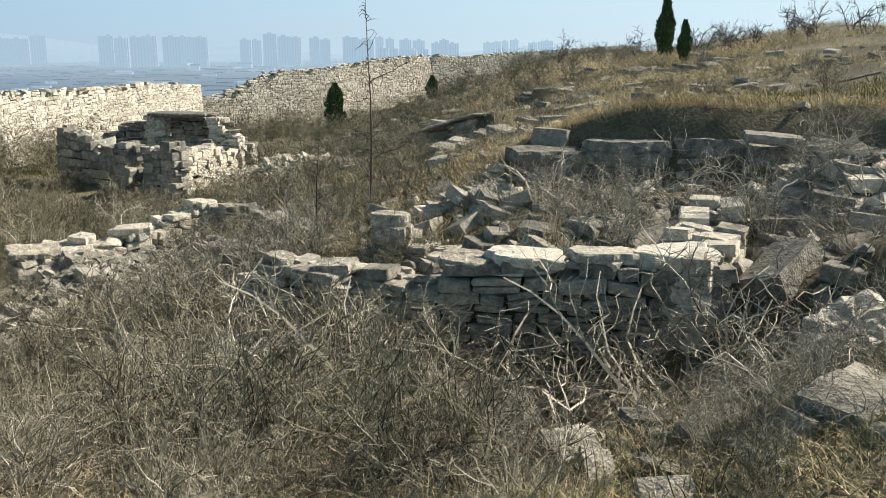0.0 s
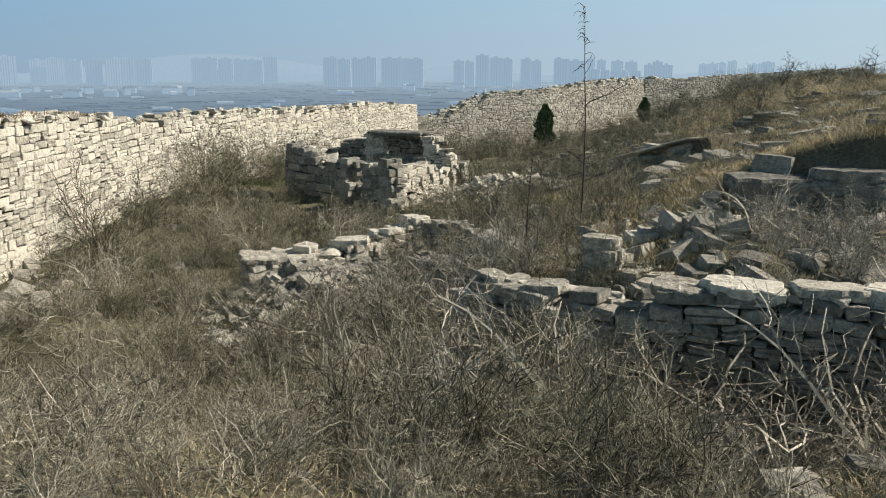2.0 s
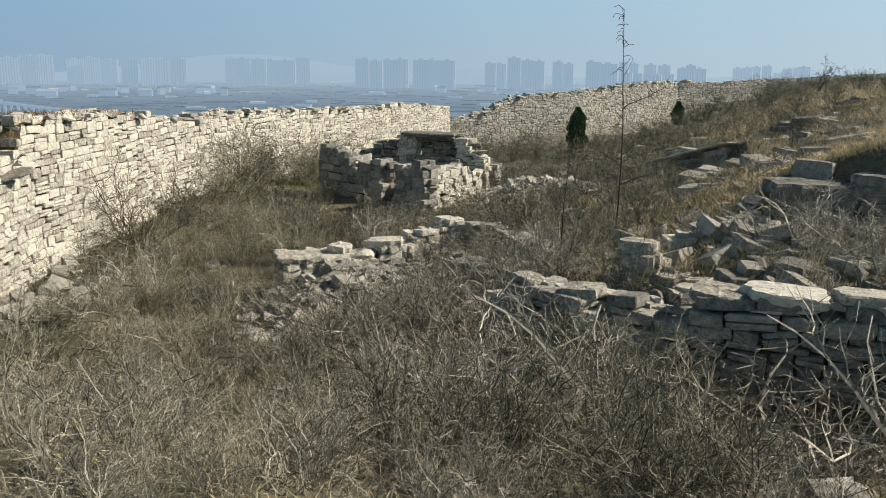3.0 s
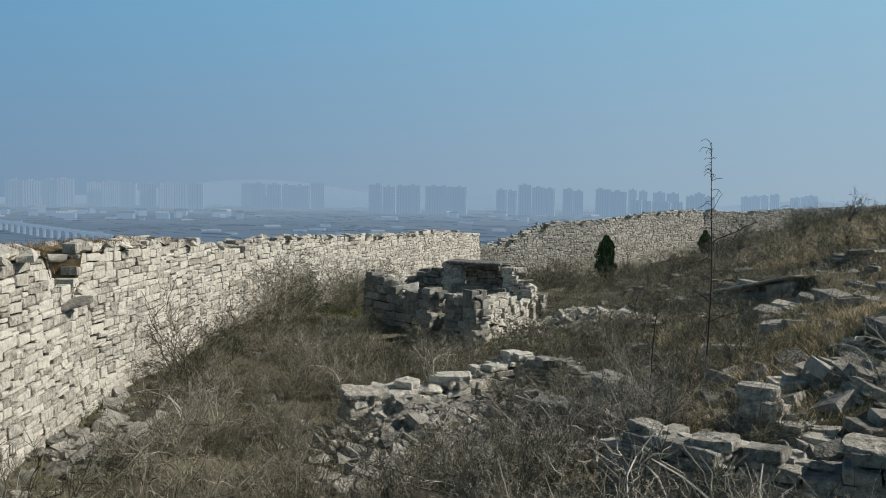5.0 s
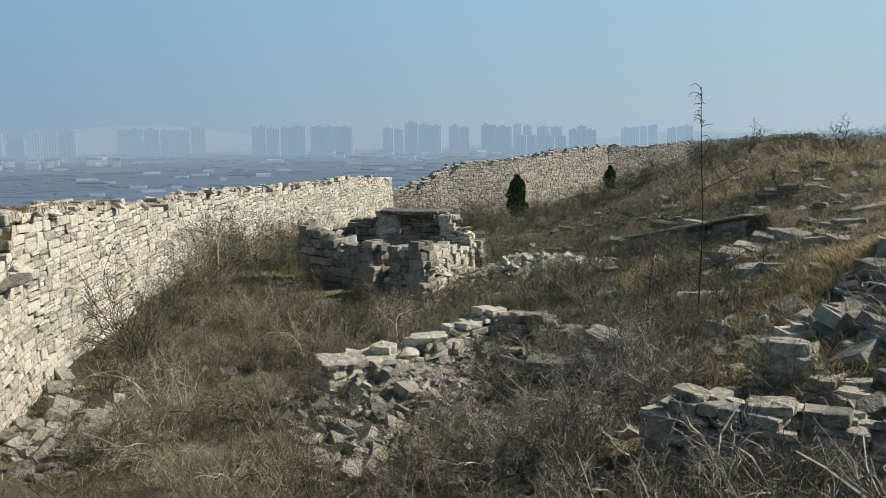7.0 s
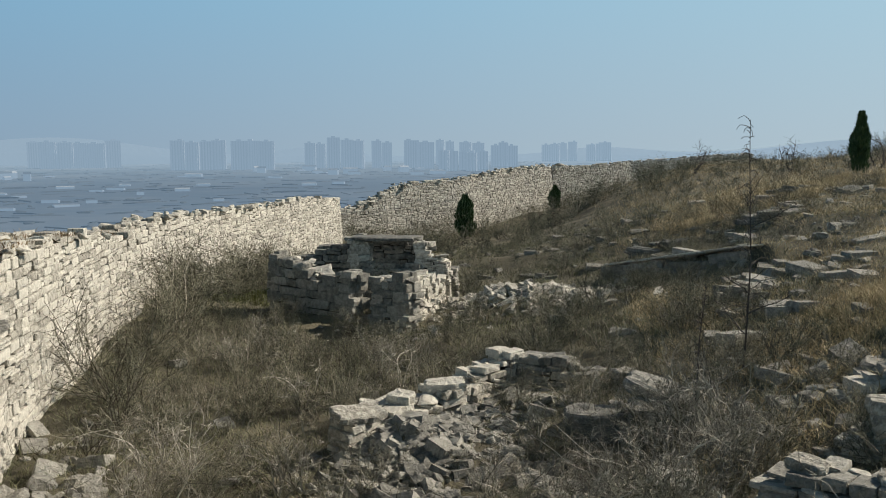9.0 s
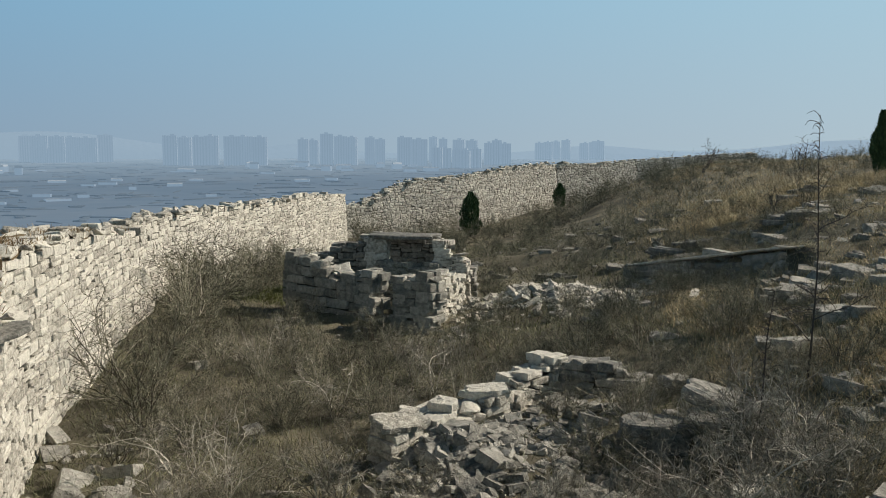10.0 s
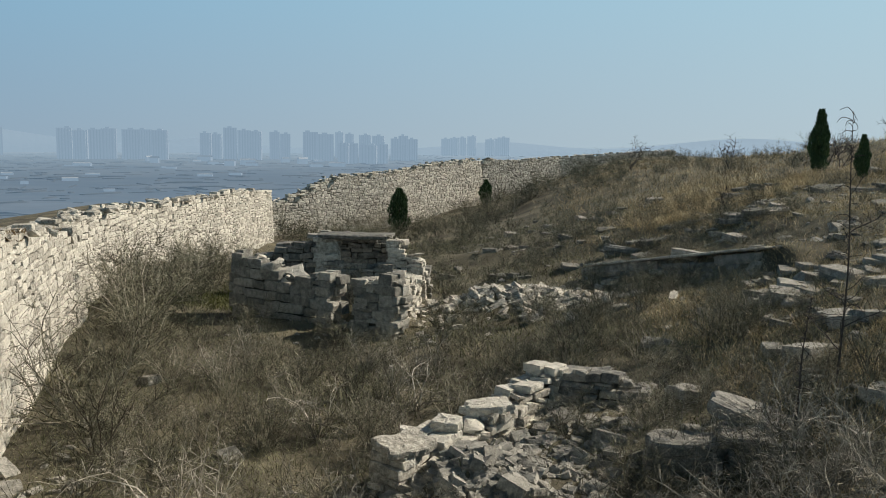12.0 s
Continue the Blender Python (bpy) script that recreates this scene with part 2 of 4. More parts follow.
def block_unit(seed):
    """A roughly dressed stone of unit size: eight-sided uneven outline, chipped edge, bulging face."""
    r = np.random.RandomState(seed)
    out = np.array([(-1, -1), (r.uniform(-0.4, 0.4), -1.02), (1, -1), (1.0, r.uniform(-0.4, 0.4)), (1, 1), (r.uniform(-0.4, 0.4), 1.02), (-1, 1), (-1.0, r.uniform(-0.4, 0.4))], float)
    out[::2] *= r.uniform(0.91, 1.02, (4, 1))
    out *= (1, 1 - 0.08 * r.rand())
    out[:, 1] += out[:, 0] * r.uniform(-0.14, 0.14)
    out += r.uniform(-1, 1, (8, 2)) * (0.04, 0.1)
    v = []
    for y, f, j in ((0.5, 0.95, 0.0), (-0.43, 1.0, 0.02), (-0.48, 0.925, 0.025)):
        for x, z in out:
            v.append((0.5 * x * f, y + r.uniform(-j, j), 0.5 * z * f * (0.96 if y < -0.45 else 1)))
    v += [(r.uniform(-0.15, 0.15), -0.5 + r.uniform(-0.02, 0.02), r.uniform(-0.15, 0.15)), (0, 0.5, 0)]
    f = []
    for a in (0, 8):
        for k in range(8):
            p, q = a + k, a + (k + 1) % 8
            f += [(p, q, q + 8), (p, q + 8, p + 8)]
    for k in range(8):
        f += [(16 + k, 16 + (k + 1) % 8, 24), ((k + 1) % 8, k, 25)]
    return np.array(v), np.array(f)


BLOCKS = [block_unit(s) for s in range(20)]


def rock_unit(seed, flat=0.45):
    """An angular broken stone of about unit size, as a hull of random points."""
    r = np.random.RandomState(seed)
    bm = bmesh.new()
    for _ in range(21):
        p = r.uniform(-0.5, 0.5, 3)
        p = p / max(np.abs(p).max(), 0.25) * 0.5 * r.uniform(0.8, 1.0)
        bm.verts.new((p[0], p[1] * 0.8, p[2] * flat))
    got = bmesh.ops.convex_hull(bm, input=bm.verts)
    bmesh.ops.delete(bm, geom=list({e for e in got["geom_interior"] + got["geom_unused"] if isinstance(e, bmesh.types.BMVert)}), context="VERTS")
    bmesh.ops.triangulate(bm, faces=bm.faces)
    bm.verts.index_update()
    v = np.array([tuple(w.co) for w in bm.verts])
    f = np.array([[w.index for w in g.verts] for g in bm.faces])
    bm.free()
    return v, f


ROCKS = [rock_unit(s, 0.35 + 0.05 * (s % 6)) for s in range(16)]


def meshes(name, units, mat):
    return [mesh_of(name, v, f, mat) for v, f in units]


block_lime, block_mid, block_grey = (meshes("stone", BLOCKS, m_) for m_ in (mat_lime, mat_mid, mat_grey))
rock_lime, rock_mid = meshes("rubble_stone", ROCKS, mat_lime), meshes("rubble_stone", ROCKS, mat_mid)


class Pile:
    """Gathers many pieces into one mesh."""

    def __init__(self):
        self.v, self.f, self.n = [], [], 0

    def add(self, v, f, m=None):
        if m is not None:
            a = np.array(m)
            v = v @ a[:3, :3].T + a[:3, 3]
        self.v.append(v)
        self.f.append(f + self.n)
        self.n += len(v)

    def mesh(self, name, mat):
        return mesh_of(name, np.concatenate(self.v), np.concatenate(self.f), mat)


def scaled(x, y, z, rx, ry, rz, sx, sy, sz):
    return pose(x, y, z, rx, ry, rz) @ Matrix.Diagonal((sx, sy, sz, 1))


def along(line, s):
    """The point and direction at s metres along a plan polyline."""
    for (ax, ay), (bx, by) in zip(line, line[1:]):
        d = math.hypot(bx - ax, by - ay)
        if s <= d or (bx, by) == tuple(line[-1]):
            return ax + (bx - ax) * s / d, ay + (by - ay) * s / d, (bx - ax) / d, (by - ay) / d
        s -= d


def length(line):
    return sum(math.dist(a, b) for a, b in zip(line, line[1:]))


def profile(knots):
    xs_, zs_ = zip(*knots)
    return lambda s: float(np.interp(s, xs_, zs_))


def laid_wall(name, line, top, thick, course, wide, units, mat_i, parent=None, singles=(0, 0), both=True, batter=0.04, seed=1, sink=0.2, label="", rough=1.0, ends=(True, True), crest_mat=None):
    """A dry-stone wall along a plan polyline; its right-hand side, seen along the line, is the dressed face.
    Stones between the two distances in singles are objects of their own, the others one mesh."""
    r = np.random.RandomState(seed)
    L = length(line)
    n = max(2, int(L / 0.3))
    cv, cf = [], []
    for k in range(n + 1):
        s = L * k / n
        x, y, dx, dy = along(line, s)
        z0 = ground_z(x, y) - sink - 0.3
        z1 = max(top(s) - 0.10, z0 + 0.1)
        inset = 0.07
        for side in (inset, thick - inset):
            foot, head = ((side + batter * (z - ground_z(x, y)) if side == inset else side) for z in (z0, z1))
            cv += [(x - dy * foot, y + dx * foot, z0), (x - dy * head, y + dx * head, z1)]
    for k in range(n):
        a, b = 4 * k, 4 * k + 4
        cf += [(a, b, b + 1, a + 1), (a + 1, b + 1, b + 3, a + 3), (a + 3, b + 3, b + 2, a + 2)]
    e = 4 * n
    cf += [(0, 1, 3, 2), (e, e + 2, e + 3, e + 1)]
    core = part(name, mesh_of(name, np.array(cv), np.array(cf), mat_core), parent, label=label)
    pile, count = Pile(), 0
    zs = [top(L * k / 40) for k in range(41)]
    gs = [ground_z(*along(line, L * k / 40)[:2]) for k in range(41)]
    for side in ((0, 1) if both else (0,)):
        z, z_end = min(gs) - sink, max(zs) + 0.05
        while z < z_end:
            h = course * r.uniform(0.6, 1.35)
            s = -r.uniform(0, 0.15)
            while s < L:
                w = wide * r.uniform(0.4, 1.5)
                hh = h * r.uniform(0.78, 1.04)
                mid = min(max(s + w / 2, 0), L)
                x, y, dx, dy = along(line, mid)
                zz = z + h / 2 + 0.05 * math.sin(1.1 * mid + seed) + 0.03 * math.sin(2.7 * mid + 2 * z)
                s += w + 0.012
                g, t = ground_z(x, y), top(mid)
                if zz - h * 0.6 > t + r.uniform(-0.09, 0.03) or zz < g - sink - 0.1:
                    continue
                d = min(0.3, thick * 0.55) * r.uniform(0.8, 1.15)
                lean = batter * (zz - g)
                off = d / 2 + lean + r.uniform(-0.014, 0.014) * rough if side == 0 else thick - d / 2 - r.uniform(-0.02, 0.02)
                turn = math.degrees(math.atan2(dy, dx)) + (0 if side == 0 else 180) + r.uniform(-2.5, 2.5) * rough
                m = scaled(x - dy * off, y + dx * off, zz, r.uniform(-2, 2) * rough, r.uniform(-3.5, 3.5) * rough, turn, w * 1.03, d, hh * 1.06)
                k = r.randint(len(BLOCKS))
                if r.rand() < 0.3 and zz + h * 0.2 < t:
                    # two thin stones in place of one
                    for up in (-0.26, 0.26):
                        m2 = scaled(x - dy * off, y + dx * off, zz + up * h, r.uniform(-2, 2) * rough, r.uniform(-4, 4) * rough, turn + r.uniform(-2, 2), w * r.uniform(0.86, 1.03), d * r.uniform(0.9, 1.05), hh * 0.52)
                        pile.add(*BLOCKS[r.randint(len(BLOCKS))], m2)
                    continue
                if side == 0 and singles[0] <= mid <= singles[1] and count < 300:
                    part("stone", units[k], core, m)
                    count += 1
                else:
                    pile.add(*BLOCKS[k], m)
            z += h
    # stones closing the two ends
    for s, way in [e_ for e_, on in zip(((0.0, 180), (L, 0)), ends) if on]:
        x, y, dx, dy = along(line, s)
        z, t = ground_z(x, y) - sink, top(s)
        while z < t:
            h = course * r.uniform(0.7, 1.3)
            cut = r.uniform(0.35, 0.65)
            for o, w in ((cut / 2, cut), (0.5 + cut / 2, 1 - cut)):
                off = o * thick + (batter * (z - ground_z(x, y)) * (1 - o))
                out = r.uniform(-0.09, 0.03) * (1 if way == 0 else -1)
                m = scaled(x - dy * off + dx * out, y + dx * off + dy * out, z + h / 2, r.uniform(-3, 3), r.uniform(-4, 4), math.degrees(math.atan2(dy, dx)) + way + 90, w * thick * 0.97, 0.3, h)
                pile.add(*BLOCKS[r.randint(len(BLOCKS))], m)
            z += h
    # loose stones along the broken top
    s, crest = 0.0, Pile()
    while s < L:
        w = wide * (0.4 + 1.2 * r.rand() ** 2 + 0.3 * r.rand())
        x, y, dx, dy = along(line, min(s + w / 2, L))
        off = r.uniform(0.1, 0.9) * thick
        m = scaled(x - dy * off, y + dx * off, top(s) + r.uniform(0.0, 0.05), r.uniform(-14, 14), r.uniform(-14, 14), r.uniform(0, 360), w, w * r.uniform(0.6, 0.9), course * r.uniform(1.0, 2.6))
        crest.add(*ROCKS[r.randint(len(ROCKS))], m)
        s += w * r.uniform(0.5, 1.0) * min(1, 0.8 / thick)
    tagged(part("stonework", pile.mesh("stonework", mat_i), core), kind="stuff")
    tagged(part("loose_crest", crest.mesh("loose_crest", crest_mat or mat_i), core), kind="stuff")
    return core


def thing(name, x, y, z, label, category, group=""):
    ob = new(name)
    ob.matrix_basis = pose(x, y, z)
    return tagged(ob, label, category, group)


# ---- the enclosure wall ----
WEST = [(-7.2, 4.0), (-9.35, 9.5), (-10.6, 13.0), (-11.45, 16.6), (-12.2, 20.0), (-12.5, 22.0)]
west_top = profile([(0, 0.72), (5.5, 0.68), (7.9, 0.7), (8.3, 0.1), (9.1, -0.1), (9.45, 0.3), (9.6, 0.62), (13.3, 0.5), (16.8, 0.18), (18.8, -0.06)])
wall_west = tagged(laid_wall("wall_west", WEST, west_top, 1.5, 0.135, 0.4, block_lime, mat_lime_i, singles=(6.2, 9.9), both=False, batter=0.13, seed=3, rough=0.5), "pale dry-stone enclosure wall with a breach in its top", "wall", kind="structure")
NORTHWEST = [(-13.0, 22.0), (-13.3, 31.0), (-11.85, 45.5)]
wall_nw = tagged(laid_wall("wall_northwest", NORTHWEST, profile([(0, 0.1), (2, 0.15), (6, 0.0), (12, -0.2), (20, -0.38), (23.6, -0.62)]), 1.0, 0.13, 0.36, block_lime, mat_lime_i, singles=(0, 3.5), both=False, batter=0.06, seed=5, rough=0.6), "pale dry-stone enclosure wall with loose stones on top", "wall", kind="structure")
NORTH = [(-13.6, 47.8), (-12.2, 49.0), (-6.5, 54.2), (-0.7, 61.0), (5.0, 65.0), (14.0, 69.0)]
wall_north = tagged(laid_wall("wall_north", NORTH, profile([(0, -1.7), (2.4, -1.25), (3.3, -1.0), (4.4, -0.55), (5.6, -0.15), (9.5, 0.0), (13.8, 0.45), (18.4, 0.62), (20.8, 0.5), (25.8, 0.75), (35, 1.2)]), 0.9, 0.125, 0.32, block_lime, mat_lime_i, singles=(4.5, 8.0), both=False, batter=0.05, seed=8), "far stretch of weathered dry-stone enclosure wall", "wall", kind="structure")

# soil and turf filling the top of the enclosure wall
tv, tf = [], []
n = 90
for k in range(n + 1):
    s = length(WEST) * k / n
    x, y, dx, dy = along(WEST, s)
    for j, o in enumerate((0.30, 0.55, 0.85, 1.15, 1.5)):
        lift = (0.0, 0.02, 0.04, 0.03, -0.1)[j] + 0.03 * math.sin(3 * s + j) + 0.03 * math.sin(7.3 * s + 2 * j) + 0.02 * math.sin(1.1 * s + 1)
        tv.append((x - dy * o, y + dx * o, west_top(s) - 0.03 + lift))
for k in range(n):
    for j in range(4):
        a = 5 * k + j
        tf.append((a, a + 5, a + 6, a + 1))
part("turf_cap", mesh_of("turf_cap", np.array(tv), np.array(tf), mat_turf), wall_west, label="dry brown turf on the wall top")


# ---- ruined hut ----
hut = thing("ruined_hut", -7.2, 22.5, 0, "roofless ruined stone hut with a slab lintel over its niche", "ruin")
hut.matrix_basis = pose(0, 0, 0)


def wall_part(parent, name, line, knots, thick, units, mat_i, course, wide, seed, singles=(0, 99), batter=0.03, rough=2.2, ends=(True, True), crest_mat=None):
    return laid_wall(name, line, profile(knots), thick, course, wide, units, mat_i, parent, singles, True, batter, seed, rough=rough, ends=ends, crest_mat=crest_mat)


# front and jamb in the darker stone, which paints in their shade
wall_part(hut, "front_wall", [(-9.6, 22.7), (-7.54, 21.28)], [(0, -0.68), (0.7, -0.72), (1.0, -0.92), (1.9, -1.05), (2.2, -0.88), (2.7, -0.86)], 0.5, block_mid, mat_mid_i, 0.18, 0.46, 21, rough=0.8)
wall_part(hut, "door_jamb", [(-6.85, 20.8), (-6.24, 20.45)], [(0, -0.85), (0.9, -0.82)], 0.5, block_mid, mat_mid_i, 0.18, 0.42, 22, rough=0.8)
wall_part(hut, "side_wall", [(-6.1, 20.78), (-5.75, 22.6), (-5.5, 24.1)], [(0, -0.85), (0.6, -0.95), (1.4, -1.05), (2.4, -1.15), (3.0, -1.3), (3.9, -1.25)], 0.5, block_lime, mat_lime_i, 0.14, 0.32, 23, rough=4.0, ends=(False, True))
wall_part(hut, "niche_post", [(-7.9, 24.55), (-7.6, 24.52)], [(0, -0.46), (0.3, -0.45)], 0.42, block_lime, mat_lime_i, 0.11, 0.27, 24)
wall_part(hut, "niche_post", [(-6.2, 24.4), (-5.55, 24.3)], [(0, -0.46), (0.2, -0.5), (0.22, -0.75), (0.65, -0.95)], 0.42, block_lime, mat_lime_i, 0.11, 0.27, 25)
wall_part(hut, "niche_sill", [(-7.55, 24.3), (-6.25, 24.2)], [(0, -1.0), (0.6, -1.08), (1.3, -1.02)], 0.35, block_mid, mat_mid_i, 0.11, 0.27, 27, rough=1.5)
wall_part(hut, "back_wall", [(-9.5, 25.6), (-5.4, 25.1)], [(0, -1.0), (1.2, -0.6), (1.8, -0.42), (3.1, -0.5), (3.5, -0.95), (4.1, -1.3)], 0.5, block_grey, mat_grey_i, 0.12, 0.3, 26, (0, 0))


def slab_mesh(name, lx, ly, lz, mat, seed):
    """A broken flat slab with ragged, chipped edges."""
    r = np.random.RandomState(seed)
    h = lz
    m = 26
    ang = np.linspace(0, 2 * np.pi, m, endpoint=False)
    sq = 1 / np.maximum(np.abs(np.cos(ang)), np.abs(np.sin(ang))) ** 0.8
    rad = sq * (0.55 * r.uniform(0.78, 1.08, m) + 0.45 * np.repeat(r.uniform(0.8, 1.1, 13), 2))
    bed = 6
    lo_f, chip = r.uniform(0.9, 1.0), r.uniform(0.02, 0.06, bed)
    rings = []
    for q_ in range(bed):
        g_ = q_ / (bed - 1)
        fr = (lo_f + (1 - lo_f) * min(1, 3 * g_)) * (0.955 if q_ in (0, bed - 1) else 1.0) * (1 - chip[q_] * r.rand(m))
        rings.append(np.stack([rad * fr * np.cos(ang) * lx / 2, rad * fr * np.sin(ang) * ly / 2, h * (g_ + r.uniform(-0.05, 0.05, m))], 1))
    for fr in (0.7, 0.36):
        rings.append(np.stack([rad * fr * np.cos(ang) * lx / 2, rad * fr * np.sin(ang) * ly / 2, h * (1.02 + r.uniform(-0.07, 0.07, m))], 1))
    v = np.concatenate(rings + [[[0, 0, 0]], [[0, 0, h * 1.02]]])
    last = bed + 2
    f = []
    for a in range(last - 1):
        for b in range(m):
            p, q = a * m + b, a * m + (b + 1) % m
            f += [(p, q, q + m), (p, q + m, p + m)]
    for b in range(m):
        f += [((b + 1) % m, b, last * m), ((last - 1) * m + b, (last - 1) * m + (b + 1) % m, last * m + 1)]
    return mesh_of(name, v, np.array(f), mat)


def slab(name, x, y, z, lx, ly, lz, turn, mat, seed, label, tip=(0, 0), parent=None, layers=1, category="rock", group=""):
    m = pose(x, y, z, tip[0], tip[1], turn)
    if layers == 1:
        ob = part(name, slab_mesh(name, lx, ly, lz, mat, seed), parent, m)
        return ob if parent else tagged(ob, label, category, group)
    ob = new(name)
    ob.matrix_basis = m
    r, up = np.random.RandomState(seed), 0.0
    for k in range(layers):
        h = lz / layers * r.uniform(0.7, 1.3)
        size = r.uniform(0.86, 1.04)
        part("rock_bed", slab_mesh("rock_bed", lx * size, ly * size, h, mat, 1000 + seed * 10 + k), ob, pose(*(r.uniform(-0.07, 0.07, 2) * (lx, ly)), up, r.uniform(-1.5, 1.5), r.uniform(-1.5, 1.5), r.uniform(-5, 5)))
        up += h * 0.97
    return tagged(ob, label, category, group)


slab("jutting_slab", -10.42, 12.05, -0.2, 0.7, 0.4, 0.07, 60, mat_grey, 33, "", tip=(4, -12), parent=wall_west)
slab("lintel", -7.1, 24.75, -0.4, 1.9, 0.95, 0.11, -6, mat_grey, 31, "", parent=hut)
slab("leaning_slab", -8.25, 22.25, -0.98, 0.62, 0.6, 0.08, 20, mat_lime, 32, "", tip=(38, -14), parent=hut)

rh = np.random.RandomState(77)
for k in range(60):
    s = rh.uniform(0.1, 2.45)
    x, y, dx, dy = along([(-9.6, 22.7), (-7.54, 21.28)], s)
    o, w = rh.uniform(0.1, 0.75), rh.uniform(0.1, 0.28)
    z = float(np.interp(s, (0, 0.7, 1.0, 1.9, 2.2, 2.7), (-0.68, -0.72, -0.92, -1.05, -0.88, -0.86)))
    part("fill_stone", rock_lime[rh.randint(len(rock_lime))], hut, scaled(x - dy * o, y + dx * o, z + rh.uniform(-0.02, 0.07), rh.uniform(-20, 20), rh.uniform(-20, 20), rh.uniform(0, 360), w, w * 0.8, w * rh.uniform(0.5, 0.9)))

# ---- low wall and heap in the hollow ----
heap_wall = thing("collapsed_wall", 0, 0, 0, "low collapsed dry-stone wall buried in its own rubble", "ruin")
wall_part(heap_wall, "wall_run", [(-5.88, 12.55), (-5.3, 13.2), (-3.8, 14.8)], [(0, -1.5), (0.4, -1.42), (1.0, -1.44), (2.0, -1.38), (2.5, -1.17), (3.1, -1.08)], 0.5, block_lime, mat_lime_i, 0.11, 0.27, 41, rough=4.0)
wall_part(heap_wall, "wall_return", [(-3.85, 14.75), (-2.85, 14.35)], [(0, -1.1), (0.6, -1.12), (1.1, -1.35)], 0.5, block_grey, mat_grey_i, 0.11, 0.3, 42)
slab("capstone", -4.87, 14.02, -1.37, 0.62, 0.4, 0.13, 8, mat_lime, 43, "", tip=(3, -2), parent=heap_wall)
slab("capstone", -5.42, 13.4, -1.38, 0.36, 0.32, 0.13, -20, mat_lime, 44, "", tip=(5, 3), parent=heap_wall)
slab("capstone", -5.98, 12.75, -1.42, 0.62, 0.5, 0.11, 35, mat_lime, 45, "", tip=(8, 6), parent=heap_wall)

# ---- walls of the dug-out terrace ----
terrace_wall = thing("terrace_wall", 0, 0, 0, "shaded dry-stone terrace wall with pale flat capstones", "wall")
# face's shade painted by darker stone, sunlit crest by the paler one
wall_part(terrace_wall, "front_wall", [(-1.95, 8.7), (-1.1, 8.05), (-0.3, 7.8), (2.35, 7.65)], [(0, -0.75), (0.35, -0.6), (1.0, -0.55), (1.6, -0.52), (2.0, -0.66), (2.5, -0.42), (4.5, -0.34)], 0.55, block_mid, mat_mid_i, 0.1, 0.32, 51, rough=2.0, crest_mat=mat_lime_i)
wall_part(terrace_wall, "end_wall", [(2.35, 7.62), (3.0, 8.8), (3.5, 10.2)], [(0, -0.36), (1.2, -0.32), (2.0, -0.25), (2.7, -0.3)], 0.7, block_lime, mat_lime_i, 0.13, 0.4, 52, rough=4.5)
wall_part(terrace_wall, "cross_wall", [(-1.1, 10.1), (-0.75, 9.75), (0.0, 9.35)], [(0, -0.95), (0.3, -0.75), (0.5, -0.5), (0.8, -0.55), (1.3, -0.72)], 0.45, block_lime, mat_lime_i, 0.12, 0.32, 53)
cap = (("capstone", 0.75, 8.0, 0.72, 0.5), ("capstone", 1.45, 7.98, 0.66, 0.5), ("capstone", 2.1, 7.98, 0.7, 0.55), ("capstone", 0.2, 8.05, 0.5, 0.45), ("capstone", -1.0, 8.3, 0.44, 0.34), ("capstone", -1.6, 8.75, 0.36, 0.3))
for k, (nm, x, y, lx, ly) in enumerate(cap):
    slab(nm, x, y, (-0.36, -0.34, -0.33, -0.4, -0.52, -0.56)[k], lx, ly, 0.1, (-2, 3, 5, -8, -18, -40)[k], mat_lime, 60 + k, "", tip=((2, 3), (-3, 2), (2, -4), (5, 3), (4, -4), (-3, 5))[k], parent=terrace_wall)
slab("pillar_block", -0.55, 9.65, -0.53, 0.4, 0.36, 0.19, -14, mat_lime, 70, "", tip=(2, 3), parent=terrace_wall)
slab("pillar_block", -0.57, 9.7, -0.35, 0.44, 0.38, 0.13, -10, mat_lime, 71, "", tip=(-3, 2), parent=terrace_wall)

# ---- bedrock ----
for k, (x, y, z, lx, ly, lz, turn, lay) in enumerate(((1.45, 12.75, -0.75, 1.3, 0.8, 0.9, 12, 4), (2.6, 12.8, -0.7, 1.35, 0.8, 0.95, -4, 6), (3.75, 12.6, -0.7, 1.3, 0.7, 1.0, -8, 4), (4.7, 12.3, -0.7, 1.3, 0.8, 1.0, -14, 5), (5.9, 11.8, -0.6, 1.4, 0.9, 0.85, -24, 5),
                                                       (0.5, 11.8, -0.8, 1.1, 0.8, 0.5, 40, 3))):
    slab("bank_outcrop", x, y, z, lx, ly, lz, turn, mat_rock, 80 + k, "dark bedded rock face under the turf of the dug-out bank", layers=lay, group="rock face of the terrace")
slab("overhanging_slab", 4.25, 11.8, 0.3, 0.8, 0.45, 0.12, -8, mat_grey, 90, "long grey slab jutting out over the bank", tip=(3, 5))
for k, (u, lx) in enumerate(((0.8, 1.7), (2.3, 1.9), (3.9, 1.9), (5.4, 1.6))):
    x, y, z = -1.4 + 0.355 * u + 0.22, 25.0 - 0.935 * u + 0.08, -0.97 + 0.19 * u
    slab("rock_ledge", x, y, z - 1.02, lx, 0.66, 0.8, -69, mat_rock, 100 + k, "dark bedded rock ledge over a shaded hollow", tip=(0, -9), layers=4, group="rock ledge over the hollow")
    slab("ledge_slab", x - 0.06, y, z - 0.13, lx * 1.12, 0.8, 0.055, -69, mat_lime, 110 + k, "thin pale slab lying along the rock ledge", tip=(0, -10.5), group="slabs along the ledge")
